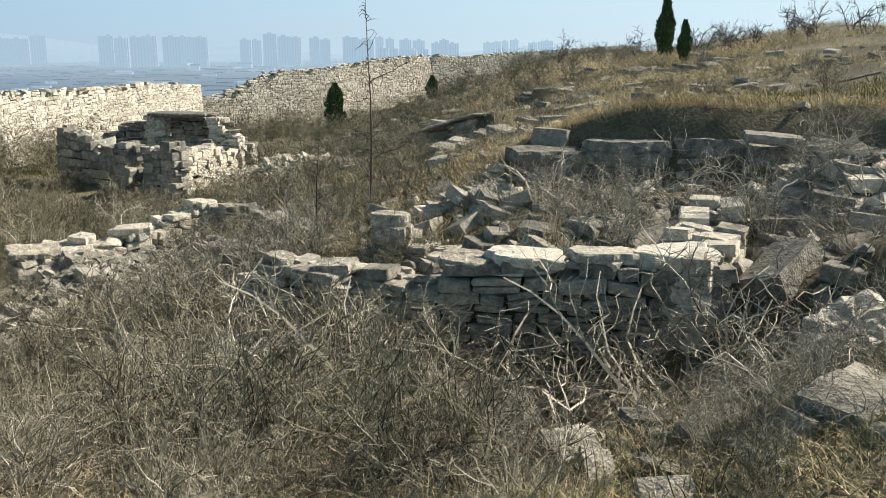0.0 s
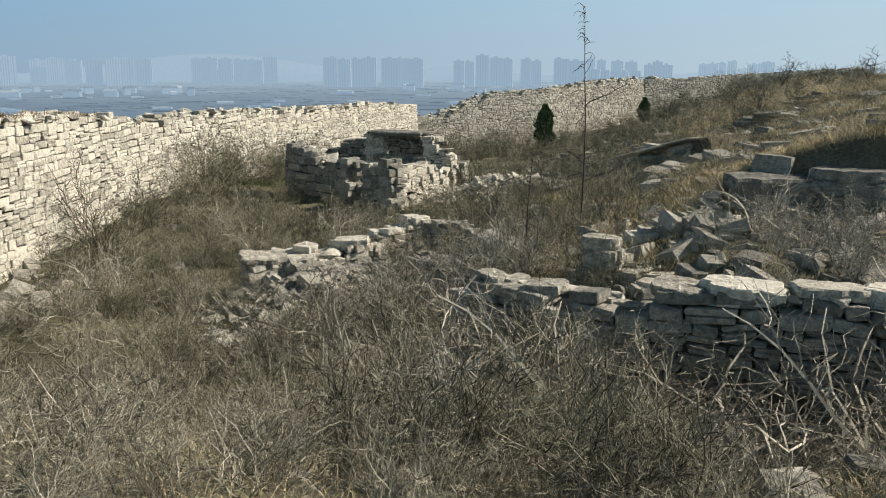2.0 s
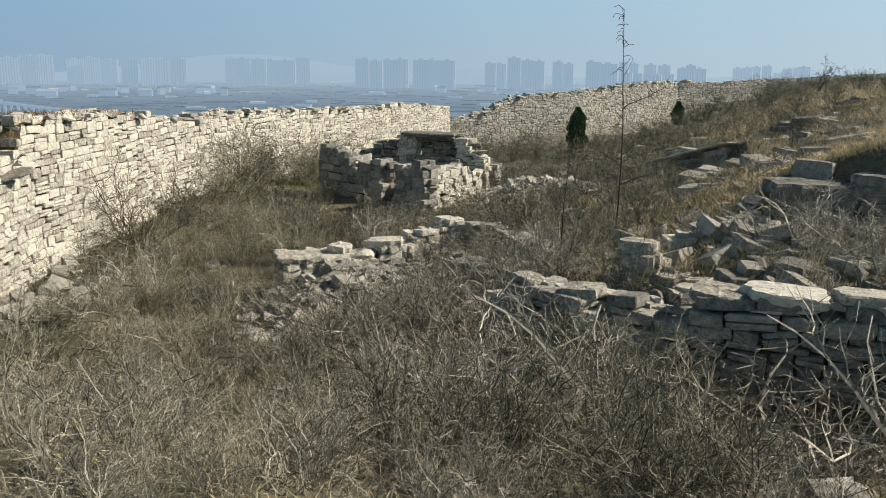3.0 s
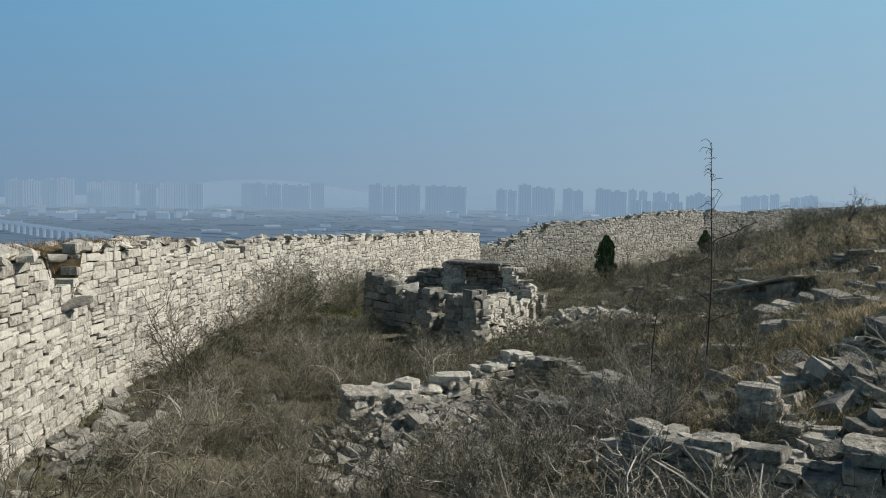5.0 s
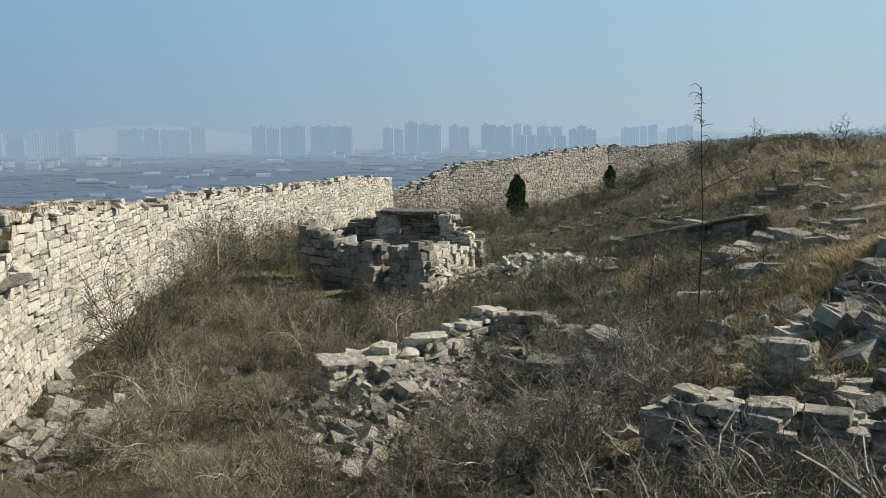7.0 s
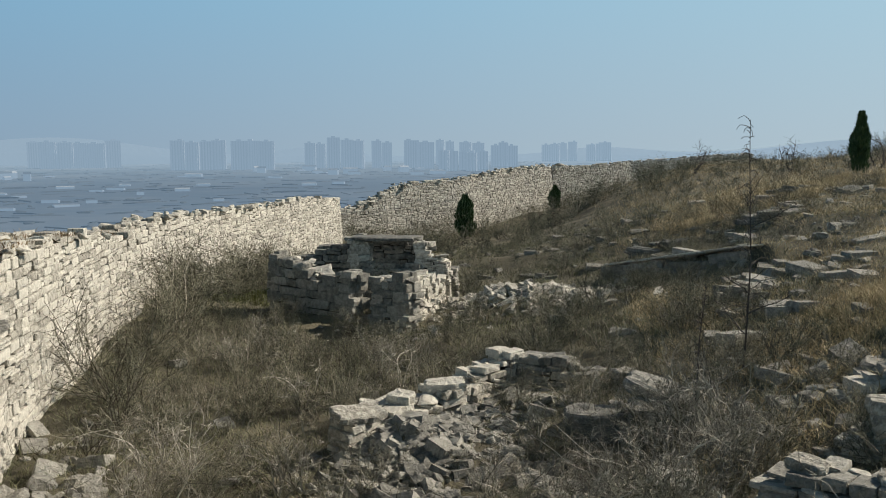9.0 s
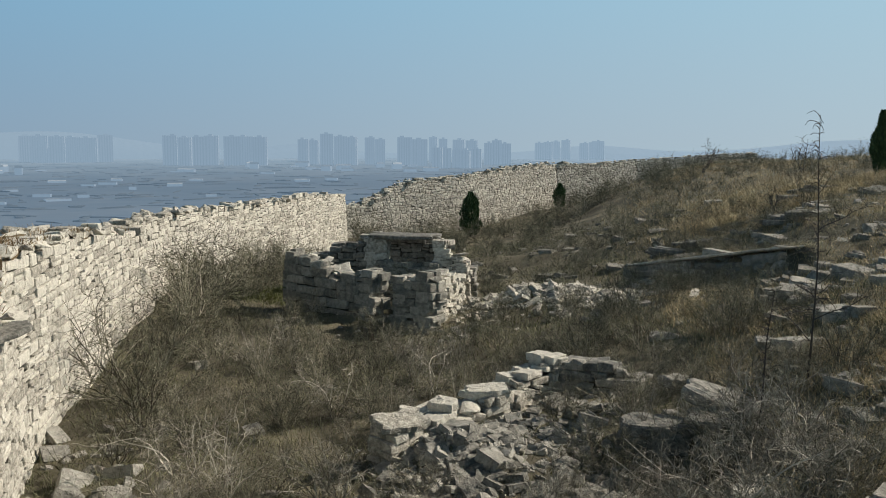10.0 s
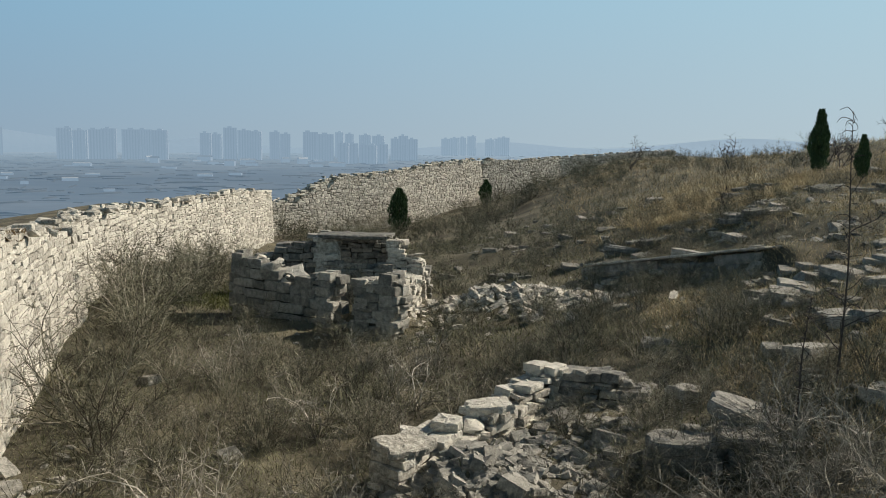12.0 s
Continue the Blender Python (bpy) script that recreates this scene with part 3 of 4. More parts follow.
slab("tilted_slab", -2.1, 12.7, -1.08, 1.0, 0.45, 0.17, -24, mat_grey, 123, "large grey slab tilted out of the bank", tip=(12, 14))
slab("boulder", 2.95, 6.1, ground_z(2.95, 6.1) - 0.1, 0.75, 0.6, 0.55, 20, mat_lime, 124, "big rounded pale boulder below the terrace", tip=(10, -18))

for k, (x, y, s) in enumerate(((0.5, 6.75, 0.62), (1.35, 6.55, 0.5), (-0.25, 6.5, 0.45), (2.1, 6.2, 0.5), (1.9, 4.9, 0.4), (1.15, 4.75, 0.36))):
    slab("boulder", x, y, ground_z(x, y) - 0.06, s, s * 0.75, s * 0.5, 37 * k, mat_grey, 140 + k, "grey boulder at the foot of the terrace wall", tip=(8, -6), group="boulders below the terrace wall")
slab("upright_stone", -0.78, 4.7, ground_z(-0.78, 4.7) - 0.05, 0.1, 0.08, 0.24, 10, mat_lime, 130, "small upright pale stone in the dry grass", tip=(0, 5), category="stone")

for k, (x, y, lx, lz, turn) in enumerate(((-2.95, 12.45, 1.0, 0.5, -10), (-2.05, 12.2, 1.0, 0.55, -22))):
    slab("hollow_outcrop", x, y, -1.72 + 0.1 * k, lx, 0.6, lz, turn, mat_rock, 150 + k, "dark rock face under the edge of the turf", layers=3, group="rock face of the small hollow")
# stones sticking out of the dug-out bank, and flat slabs bedded in the hillside
flags = [slab_mesh("flat_rock", 1.0, 1.0, 1.0, m_, 300 + k) for k, m_ in enumerate((mat_rock, mat_grey, mat_rock, mat_grey, mat_mid, mat_mid))]
rb = np.random.RandomState(31)


def flag(name, x, y, z, lx, ly, lz, rx, ry, turn, label, group):
    ob = new(name, flags[2 * rb.randint(2) if name == "bank_stone" else rb.randint(len(flags))])
    ob.matrix_basis = scaled(x, y, z, rx, ry, turn, lx, ly, lz)
    tagged(ob, label, "rock", group)


for k in range(60):
    x = rb.uniform(0.3, 6.6)
    y = float(bank_edge(x)) + rb.uniform(-0.7, 0.05)
    flag("bank_stone", x, y, ground_z(x, y) - 0.09, rb.uniform(0.14, 0.45), rb.uniform(0.14, 0.3), rb.uniform(0.04, 0.13), rb.uniform(-6, 14), rb.uniform(-9, 9), rb.uniform(-25, 25), "dark bedded stone sticking out of the bank", "stones of the dug-out bank")
for x0, y0, sx, sy, num in ((2.7, 25.4, 0.8, 0.4, 13), (0.2, 26.5, 0.6, 0.35, 9), (7.5, 27.0, 0.9, 0.45, 13), (4.6, 30.5, 1.0, 0.5, 10)):
    ob = thing("rock_outcrop", x0, y0, ground_z(x0, y0), "dark outcrop of flat bedded slabs in dry grass", "rock", "outcrops on the hillside")
    for k in range(num):
        dx0, dy0, w = rb.normal() * sx * 0.6, rb.normal() * sy * 0.6, rb.uniform(0.3, 1.0)
        lift = ground_z(x0 + dx0, y0 + dy0) - ground_z(x0, y0) + rb.uniform(-0.04, 0.2) * math.exp(-(dx0 / sx) ** 2)
        part("slab", flags[rb.randint(len(flags))], ob, scaled(dx0, dy0, lift, rb.uniform(-6, 6), rb.uniform(-8, 8), rb.uniform(-25, 25), w, w * rb.uniform(0.35, 0.6), rb.uniform(0.06, 0.15)))
for k in range(85):
    x, y = rb.uniform(-0.8, 10.5), rb.uniform(15.0, 36.0)
    w = 0.25 + 0.85 * rb.rand() ** 2
    gx0, gy0 = ground_z(x + 0.3, y) - ground_z(x - 0.3, y), ground_z(x, y + 0.3) - ground_z(x, y - 0.3)
    flag("flat_rock", x, y, ground_z(x, y) - 0.055, w, w * rb.uniform(0.35, 0.6), rb.uniform(0.05, 0.1), math.degrees(gy0 / 0.6), -math.degrees(gx0 / 0.6) * 0.8, rb.uniform(-22, 22), "flat weathered limestone slab bedded in the dry hillside", "slabs in the hillside")

# ---- loose rubble ----
def rubble(spots, pieces_label, group, count, tilt):
    """Loose stones strewn round spots of (x, y, spread x, spread y, number, smallest, largest, pale share)."""
    loose = Pile()
    made = 0
    for x0, y0, sx, sy, num, lo, hi, pale in spots:
        for _ in range(num):
            x, y = x0 + rs.normal() * sx, y0 + rs.normal() * sy
            size = lo + (hi - lo) * rs.rand() ** 2.2
            if abs(ground_z(x, y + 0.3) - ground_z(x, y - 0.3)) > 0.4:
                continue
            k = rs.randint(len(ROCKS))
            cut = rs.rand() < 0.5
            m = scaled(x, y, ground_z(x, y) + size * rs.uniform(-0.08, 0.1), rs.uniform(-1, 1) * tilt, rs.uniform(-1, 1) * tilt, rs.uniform(0, 360), size, size * rs.uniform(0.6, 1.0), size * rs.uniform(0.25, 0.5) if cut else size * rs.uniform(0.5, 1.0))
            if made < count and size > lo + (hi - lo) * 0.12:
                pale_one = rs.rand() < pale
                ob = new("rubble_stone", (block_lime if pale_one else block_mid)[k] if cut else (rock_lime if pale_one else rock_mid)[k])
                ob.matrix_basis = m
                tagged(ob, pieces_label, "stone", group)
                made += 1
            else:
                loose.add(*(BLOCKS[k] if cut else ROCKS[k]), m)
    return loose


heaps = [(-3.3, 9.9, 0.75, 0.8, 260, 0.07, 0.34, 0.5), (-5.25, 10.95, 0.35, 0.35, 90, 0.1, 0.42, 0.5), (-4.8, 9.95, 0.4, 0.35, 70, 0.1, 0.42, 0.5), (-3.95, 11.7, 0.6, 0.55, 160, 0.06, 0.28, 0.3), (-5.5, 12.3, 0.35, 0.4, 30, 0.15, 0.36, 0.4), (-5.35, 12.0, 0.55, 0.6, 460, 0.06, 0.27, 0.4), (-4.6, 12.9, 0.6, 0.6, 380, 0.06, 0.28, 0.35), (-3.9, 14.0, 0.6, 0.5, 70, 0.1, 0.4, 0.7), (-9.2, 10.6, 0.5, 0.7, 170, 0.1, 0.4, 0.7), (-9.9, 12.3, 0.4, 1.4, 60, 0.1, 0.4, 0.8), (-9.2, 10.9, 0.35, 0.35, 14, 0.32, 0.55, 1.0)]
around = [(-2.5, 21.2, 0.5, 0.4, 90, 0.1, 0.4, 0.9), (-4.1, 22.7, 1.1, 0.8, 420, 0.08, 0.38, 0.8), (-2.3, 21.9, 0.9, 0.5, 260, 0.1, 0.42, 0.8), (-1.6, 20.4, 0.8, 0.7, 40, 0.12, 0.4, 0.5), (-6.2, 22.6, 1.0, 0.9, 40, 0.12, 0.4, 0.8), (-6.6, 20.3, 0.9, 0.4, 25, 0.1, 0.35, 0.8)]
dug = [(4.5, 10.2, 0.45, 0.6, 130, 0.1, 0.45, 1.0), (4.0, 9.2, 0.4, 0.5, 70, 0.1, 0.45, 1.0), (1.1, 4.5, 0.6, 0.4, 70, 0.07, 0.34, 0.7), (1.8, 4.6, 0.5, 0.4, 40, 0.06, 0.26, 0.5), (0.4, 8.8, 0.6, 0.35, 60, 0.12, 0.42, 1.0), (-0.9, 8.9, 0.5, 0.3, 35, 0.1, 0.32, 1.0), (3.3, 9.2, 0.6, 0.9, 70, 0.2, 0.7, 0.85), (1.8, 10.2, 1.2, 1.2, 380, 0.08, 0.42, 0.5), (4.6, 11.2, 0.8, 0.7, 90, 0.15, 0.6, 0.6), (0.6, 11.4, 0.7, 0.6, 80, 0.12, 0.5, 0.4), (0.8, 5.2, 1.0, 0.35, 26, 0.1, 0.45, 0.7), (2.0, 4.3, 0.8, 0.5, 36, 0.08, 0.4, 0.5), (1.0, 6.6, 1.2, 0.5, 30, 0.15, 0.5, 0.5), (4.6, 8.0, 0.7, 0.8, 20, 0.3, 0.9, 0.7)]
hillside = [(-1.8, 11.6, 1.0, 0.9, 60, 0.15, 0.6, 0.6), (1.2, 16.0, 1.8, 2.2, 130, 0.15, 0.6, 0.8), (0.6, 17.2, 0.7, 0.5, 40, 0.2, 0.7, 0.9), (5.0, 25.0, 4.0, 4.0, 210, 0.15, 0.58, 0.65), (3.0, 20.0, 2.0, 2.0, 80, 0.14, 0.5, 0.65), (-1.0, 31.0, 3.0, 4.5, 140, 0.15, 0.7, 0.4), (-7.0, 15.5, 2.5, 2.5, 40, 0.1, 0.35, 0.7)]
for nm, spots, count, tilt in (("heap", heaps, 120, 30), ("hut", around, 60, 34), ("terrace", dug, 85, 26), ("hillside", hillside, 33, 9)):
    loose = rubble(spots, "angular pale limestone rubble lying on the slope", "rubble round the " + nm, count, tilt)
    tagged(new("small_rubble", loose.mesh("small_rubble", mat_lime_i if nm == "hut" else mat_mid_i)), "small broken limestone rubble on the ground", "rubble", kind="stuff")


# ---- plants ----
def tubes(polys, sides=3):
    """Thin stems, each a list of points with a first and last radius, as one mesh's vertices and faces."""
    V, F, base = [], [], 0
    for pts, r0, r1 in polys:
        pts = np.asarray(pts, float)
        k = len(pts)
        t = np.gradient(pts, axis=0)
        t /= np.linalg.norm(t, axis=1)[:, None] + 1e-9
        a = np.cross(t, (0.3, 0.9, 0.31))
        a /= np.linalg.norm(a, axis=1)[:, None] + 1e-9
        b = np.cross(t, a)
        rad = np.linspace(r0, r1, k)[:, None]
        for s in range(sides):
            w = 2 * math.pi * s / sides
            V.append(pts + rad * (math.cos(w) * a + math.sin(w) * b))
        i = np.arange(k - 1)
        for s in range(sides):
            p, q = base + s * k + i, base + (s + 1) % sides * k + i
            F.append(np.stack([p, p + 1, q + 1, q], 1))
        base += sides * k
    return np.concatenate(V), np.concatenate(F)


def shoot(r, start, way, long, kinks, wander, rise=0.0):
    pts, p, w = [np.array(start)], np.array(start, float), np.array(way, float)
    for _ in range(kinks):
        w = w + r.normal(size=3) * wander + (0, 0, rise)
        w /= np.linalg.norm(w)
        p = p + w * long / kinks
        pts.append(p)
    return np.array(pts), w


def fork(r, w, deg):
    """The direction w turned by an angle towards a random side."""
    side = np.cross(w, r.normal(size=3))
    side /= np.linalg.norm(side) + 1e-9
    return w * math.cos(radians(deg)) + side * math.sin(radians(deg))


def shrub_shapes(seed, tall, spread, stems, limbs, twigs, thick, wander=0.22):
    """The stems and the fine twigs of a leafless shrub: zigzag stems, limbs forking off them, twigs off the limbs."""
    r = np.random.RandomState(seed)
    main, fine = [], []
    for _ in range(stems):
        a = r.uniform(0, 2 * math.pi)
        lean = spread * r.uniform(0.15, 1.25)
        w = np.array((math.cos(a) * lean, math.sin(a) * lean, 1.0))
        w /= np.linalg.norm(w)
        L = tall * r.uniform(0.55, 1.1)
        pts, _ = shoot(r, (math.cos(a) * 0.14 * r.rand(), math.sin(a) * 0.14 * r.rand(), -0.05), w, L, 7, wander * 0.8)
        main.append((pts, thick * r.uniform(0.8, 1.5), thick * 0.35))
        for _ in range(limbs):
            f = r.uniform(0.18, 1.0)
            i = min(int(f * 7), 6)
            way = fork(r, (pts[i + 1] - pts[i]) * 7 / L, r.uniform(30, 68)) + (0, 0, 0.12)
            q, _ = shoot(r, pts[i], way / np.linalg.norm(way), L * r.uniform(0.2, 0.52) * (1.15 - 0.55 * f), 4, wander)
            fine.append((q, thick * 0.55, thick * 0.26))
            for _ in range(twigs):
                j = r.randint(1, 5)
                d = q[j] - q[j - 1]
                w2 = fork(r, d / (np.linalg.norm(d) + 1e-9), r.uniform(25, 75))
                t, _ = shoot(r, q[j], w2, L * r.uniform(0.06, 0.2), 2, wander)
                fine.append((t, thick * 0.3, thick * 0.16))
    return tubes(main), tubes(fine)


SHRUBS = {
    "bare_shrub": [shrub_shapes(s, 0.85, 0.7, 16, 8, 4, 0.006) for s in range(5)],
    "tan_shrub": [shrub_shapes(30 + s, 0.85, 0.7, 13, 7, 4, 0.0055, 0.36) for s in range(4)],
    "pale_shrub": [shrub_shapes(50 + s, 1.15, 0.8, 11, 7, 4, 0.0095, 0.3) for s in range(4)],
    "crooked_shrub": [shrub_shapes(70 + s, 1.5, 0.9, 8, 8, 5, 0.0085, 0.5) for s in range(4)],
    "limbed_shrub": [shrub_shapes(170 + s, 1.75, 0.75, 6, 7, 4, 0.014, 0.42) for s in range(5)],
    "brow_tree": [shrub_shapes(400 + s, 1.5, 0.4, 3, 9, 5, 0.02, 0.3) for s in range(4)],
    "tall_shrub": [shrub_shapes(90 + s, 1.35, 0.75, 13, 10, 5, 0.008, 0.26) for s in range(4)],
}
LABELS = {"brow_tree": "small dark leafless tree on the brow of the hill", "limbed_shrub": "big leafless shrub with a few long pale crooked limbs", "tan_shrub": "low leafless tan shrub of thin dry stalks", "crooked_shrub": "sprawling leafless shrub with crooked pale limbs", "bare_shrub": "low leafless grey-brown shrub with dense fine twigs", "pale_shrub": "leafless shrub with crooked pale grey branches", "tall_shrub": "tall bushy leafless brown brush"}
BARK = {"brow_tree": (mat_dark, mat_dark), "limbed_shrub": (mat_pale, mat_pale), "tan_shrub": (mat_pale, mat_tan), "crooked_shrub": (mat_pale, mat_pale), "bare_shrub": (mat_stem, mat_twig), "pale_shrub": (mat_pale, mat_pale), "tall_shrub": (mat_stem, mat_twig)}
shrub_meshes = {k: [(mesh_of("stems", *a, BARK[k][0]), mesh_of("crown", *b, BARK[k][1])) for a, b in v] for k, v in SHRUBS.items()}
WALLS = (WEST, NORTHWEST, NORTH, [(-9.6, 22.7), (-7.35, 21.2)], [(-6.2, 20.3), (-5.5, 24.1)], [(-6.3, 12.1), (-3.8, 14.8)], [(-1.95, 8.7), (-0.3, 7.8), (2.35, 7.65)], [(2.35, 7.7), (3.1, 10.4)])


def clear(x, y, room):
    """Whether a plant fits here: off the walls and the trodden way."""
    px = np.array((x, y))
    if 0.35 < x < 3.6 and 2.7 < y < 7.6 and room > 0.1:
        return False
    if math.hypot((x + 5.0) / 1.1, (y - 12.6) / 1.0) < 1 or math.hypot((x + 5.0) / 0.7, (y - 10.4) / 1.0) < 1 or math.hypot((x + 3.9) / 1.7, (y - 22.6) / 0.9) < 1:
        return False
    for line in WALLS + ([(0.4, -1.0), (-0.2, 0.0), (-2.5, 0.6), (-4.5, 2.0), (-6.3, 3.4)],):
        gap = room if line[0] != (0.4, -1.0) else 1.1
        if line is WEST and y < 14:
            gap = room + 0.7
        for a, b in zip(line, line[1:]):
            a, b = np.array(a), np.array(b)
            t = np.clip(np.dot(px - a, b - a) / np.dot(b - a, b - a), 0, 1)
            if np.linalg.norm(px - a - t * (b - a)) < gap:
                return False
    return True


def plant(kind, x, y, size, group):
    stems, twigs = shrub_meshes[kind][rs.randint(len(shrub_meshes[kind]))]
    ob = new(kind, stems)
    ob.matrix_basis = pose(x, y, ground_z(x, y), rs.uniform(-6, 6), rs.uniform(-6, 6), rs.uniform(0, 360)) @ Matrix.Scale(size, 4)
    tagged(ob, LABELS[kind], "shrub", group)
    part("crown", twigs, ob)


def strew(kind, num, x0, x1, y0, y1, lo, hi, group, room=0.45):
    done = 0
    for _ in range(num * 6):
        if done == num:
            break
        x, y = rs.uniform(x0, x1), rs.uniform(y0, y1)
        if clear(x, y, room):
            plant(kind, x, y, rs.uniform(lo, hi), group)
            done += 1


strew("bare_shrub", 105, -11.5, -0.5, 8.5, 21.0, 0.6, 1.05, "shrubs in the hollow")
strew("bare_shrub", 18, -4.5, 0.4, 3.6, 6.0, 0.7, 1.05, "shrubs by the terrace", 0.3)
strew("tan_shrub", 55, -4.5, 1.0, 2.7, 5.2, 0.5, 0.8, "shrubs below the path", 0.3)
strew("tan_shrub", 55, -5.0, -0.8, 5.0, 9.0, 0.55, 0.9, "shrubs below the path", 0.3)
strew("tan_shrub", 45, -5.0, 0.2, 1.6, 4.0, 0.3, 0.55, "shrubs below the path", 0.3)
strew("tan_shrub", 15, -2.4, 0.2, 5.8, 7.5, 1.15, 1.6, "shrubs before the terrace wall", 0.25)
strew("bare_shrub", 6, -2.2, 0.3, 6.0, 7.5, 1.0, 1.4, "shrubs before the terrace wall", 0.25)
strew("tan_shrub", 14, 1.0, 4.0, 2.8, 4.6, 0.3, 0.5, "shrubs below the path", 0.3)
strew("bare_shrub", 5, 1.0, 4.2, 3.0, 4.6, 0.4, 0.55, "shrubs below the path", 0.3)
strew("tan_shrub", 40, -10.0, -3.0, 8.5, 16.0, 0.5, 0.85, "tan shrubs in the hollow", 0.3)
strew("bare_shrub", 45, -1.0, 9.0, 14.0, 34.0, 0.35, 0.7, "low shrubs on the hillside")
strew("tan_shrub", 30, -0.4, 3.6, 2.6, 4.9, 0.2, 0.34, "low shrubs before the terrace wall", 0.05)
for x, y, size in ((-0.1, 5.1, 0.75), (2.6, 5.2, 0.6), (0.35, 6.2, 0.6), (4.0, 7.2, 0.9), (2.5, 4.5, 0.45), (3.3, 6.4, 0.75), (-0.6, 6.3, 0.9), (3.1, 4.6, 0.5)):
    plant("crooked_shrub", x, y, size, "crooked shrubs by the terrace")
for x, y, size in ((1.5, 5.7, 0.95), (-0.3, 5.6, 0.95), (2.2, 6.5, 1.1), (3.5, 5.2, 0.8), (0.7, 6.6, 1.1), (-1.2, 6.2, 1.0), (1.2, 6.9, 1.15), (1.8, 6.9, 1.15), (2.1, 5.9, 0.9), (3.0, 6.0, 0.9)):
    plant("limbed_shrub", x, y, size, "big shrubs by the terrace")
for x, y, size in ((1.2, 11.3, 0.75), (2.1, 10.9, 0.85), (2.9, 11.2, 0.75), (1.6, 10.0, 0.6), (3.4, 10.3, 0.7), (0.7, 10.6, 0.6), (4.5, 9.6, 0.8), (5.0, 8.4, 0.8)):
    plant("limbed_shrub", x, y, size, "big shrubs on the terrace")
for x, y, size in ((1.6, 4.2, 0.42), (1.95, 4.7, 0.5), (2.25, 5.2, 0.55), (1.3, 4.0, 0.36), (2.6, 5.7, 0.6), (1.75, 3.9, 0.4), (0.5, 4.4, 0.45)):
    plant("crooked_shrub", x, y, size, "crooked shrubs below the path")
strew("crooked_shrub", 10, 0.3, 2.7, 3.1, 5.0, 0.28, 0.42, "crooked shrubs below the path", 0.05)
strew("bare_shrub", 14, 0.3, 2.7, 2.9, 4.9, 0.25, 0.4, "low shrubs before the terrace wall", 0.05)
strew("tan_shrub", 16, 1.1, 2.4, 3.5, 5.2, 0.28, 0.45, "low shrubs before the terrace wall", 0.05)
for x, y, size in ((-7.1, 15.0, 0.75), (-6.6, 11.4, 0.7), (-7.6, 10.4, 0.8), (-8.4, 12.2, 0.7), (-6.3, 9.6, 0.65), (-5.7, 15.8, 0.7)):
    plant("limbed_shrub", x, y, size, "big shrubs in the hollow")
for x, y, size in ((-3.3, 9.7, 0.75), (-2.7, 9.1, 0.7), (-3.8, 10.5, 0.65), (-2.5, 10.3, 0.75), (-3.0, 11.0, 0.7), (-2.1, 9.5, 0.65)):
    plant("crooked_shrub", x, y, size, "crooked shrubs by the heap")
plant("limbed_shrub", -2.7, 9.9, 0.75, "big shrubs by the heap")
for x, y, size in ((-3.4, 8.9, 0.65), (-2.6, 10.7, 0.7), (-1.9, 11.0, 0.65), (-2.1, 10.0, 0.65), (-3.0, 10.2, 0.6), (-1.5, 11.3, 0.6)):
    plant("limbed_shrub", x, y, size, "big shrubs by the heap")
strew("pale_shrub", 2, 0.3, 3.3, 5.9, 7.3, 0.9, 1.25, "pale shrubs before the terrace wall", 0.05)
strew("pale_shrub", 5, -1.6, 0.0, 4.6, 6.6, 0.75, 1.0, "pale shrubs by the terrace", 0.3)
strew("crooked_shrub", 13, 0.6, 4.6, 8.6, 11.4, 0.5, 0.75, "crooked shrubs on the terrace", 0.3)
strew("pale_shrub", 12, 0.4, 4.8, 8.4, 12.0, 0.5, 0.8, "pale shrubs on the terrace", 0.2)
strew("pale_shrub", 10, -3.6, -1.2, 10.2, 12.6, 0.7, 1.0, "pale shrubs by the heap", 0.3)
strew("pale_shrub", 14, -9.0, -4.0, 8.5, 19.0, 0.5, 0.9, "pale shrubs in the hollow")
strew("tall_shrub", 22, -12.6, -10.8, 22.0, 33.0, 0.8, 1.2, "brush along the enclosure wall", 0.2)
for x, y, size in ((-11.1, 20.6, 1.6), (-10.7, 19.4, 1.35), (-11.6, 23.0, 1.5), (-10.35, 15.3, 1.45), (-9.7, 14.2, 1.1), (-11.3, 21.8, 1.3), (-10.5, 17.2, 1.0), (-8.4, 10.2, 0.7), (-9.4, 12.6, 0.8)):
    plant("tall_shrub", x, y, size, "brush along the enclosure wall")
strew("tall_shrub", 30, -11.0, -3.0, 38.0, 52.0, 0.8, 1.2, "far brush before the wall")
for x, y, size in ((-11.2, 46.5, 1.2), (-11.6, 47.6, 1.3), (-10.8, 48.2, 1.2), (-10.3, 47.0, 1.0)):
    plant("tall_shrub", x, y, size, "far brush before the wall")
plant("bare_shrub", -6.95, 23.7, 1.35, "shrubs in the hut")
for x, y, size in ((-0.6, 22.2, 0.9), (-0.2, 20.9, 1.0), (-1.0, 20.3, 1.0), (-3.2, 20.6, 1.0), (-4.6, 20.6, 1.0), (-8.9, 21.3, 0.9), (-7.2, 19.9, 1.0)):
    plant("bare_shrub", x, y, size, "shrubs round the hut")
plant("bare_shrub", -7.9, 23.2, 0.8, "shrubs in the hut")
strew("bare_shrub", 30, -10.0, 4.0, 23.0, 38.0, 0.7, 1.1, "far shrubs")

# scrub past counting, joined
low = [shrub_shapes(200 + s, 0.7, 0.8, 11, 6, 3, 0.0075)[1] for s in range(4)]


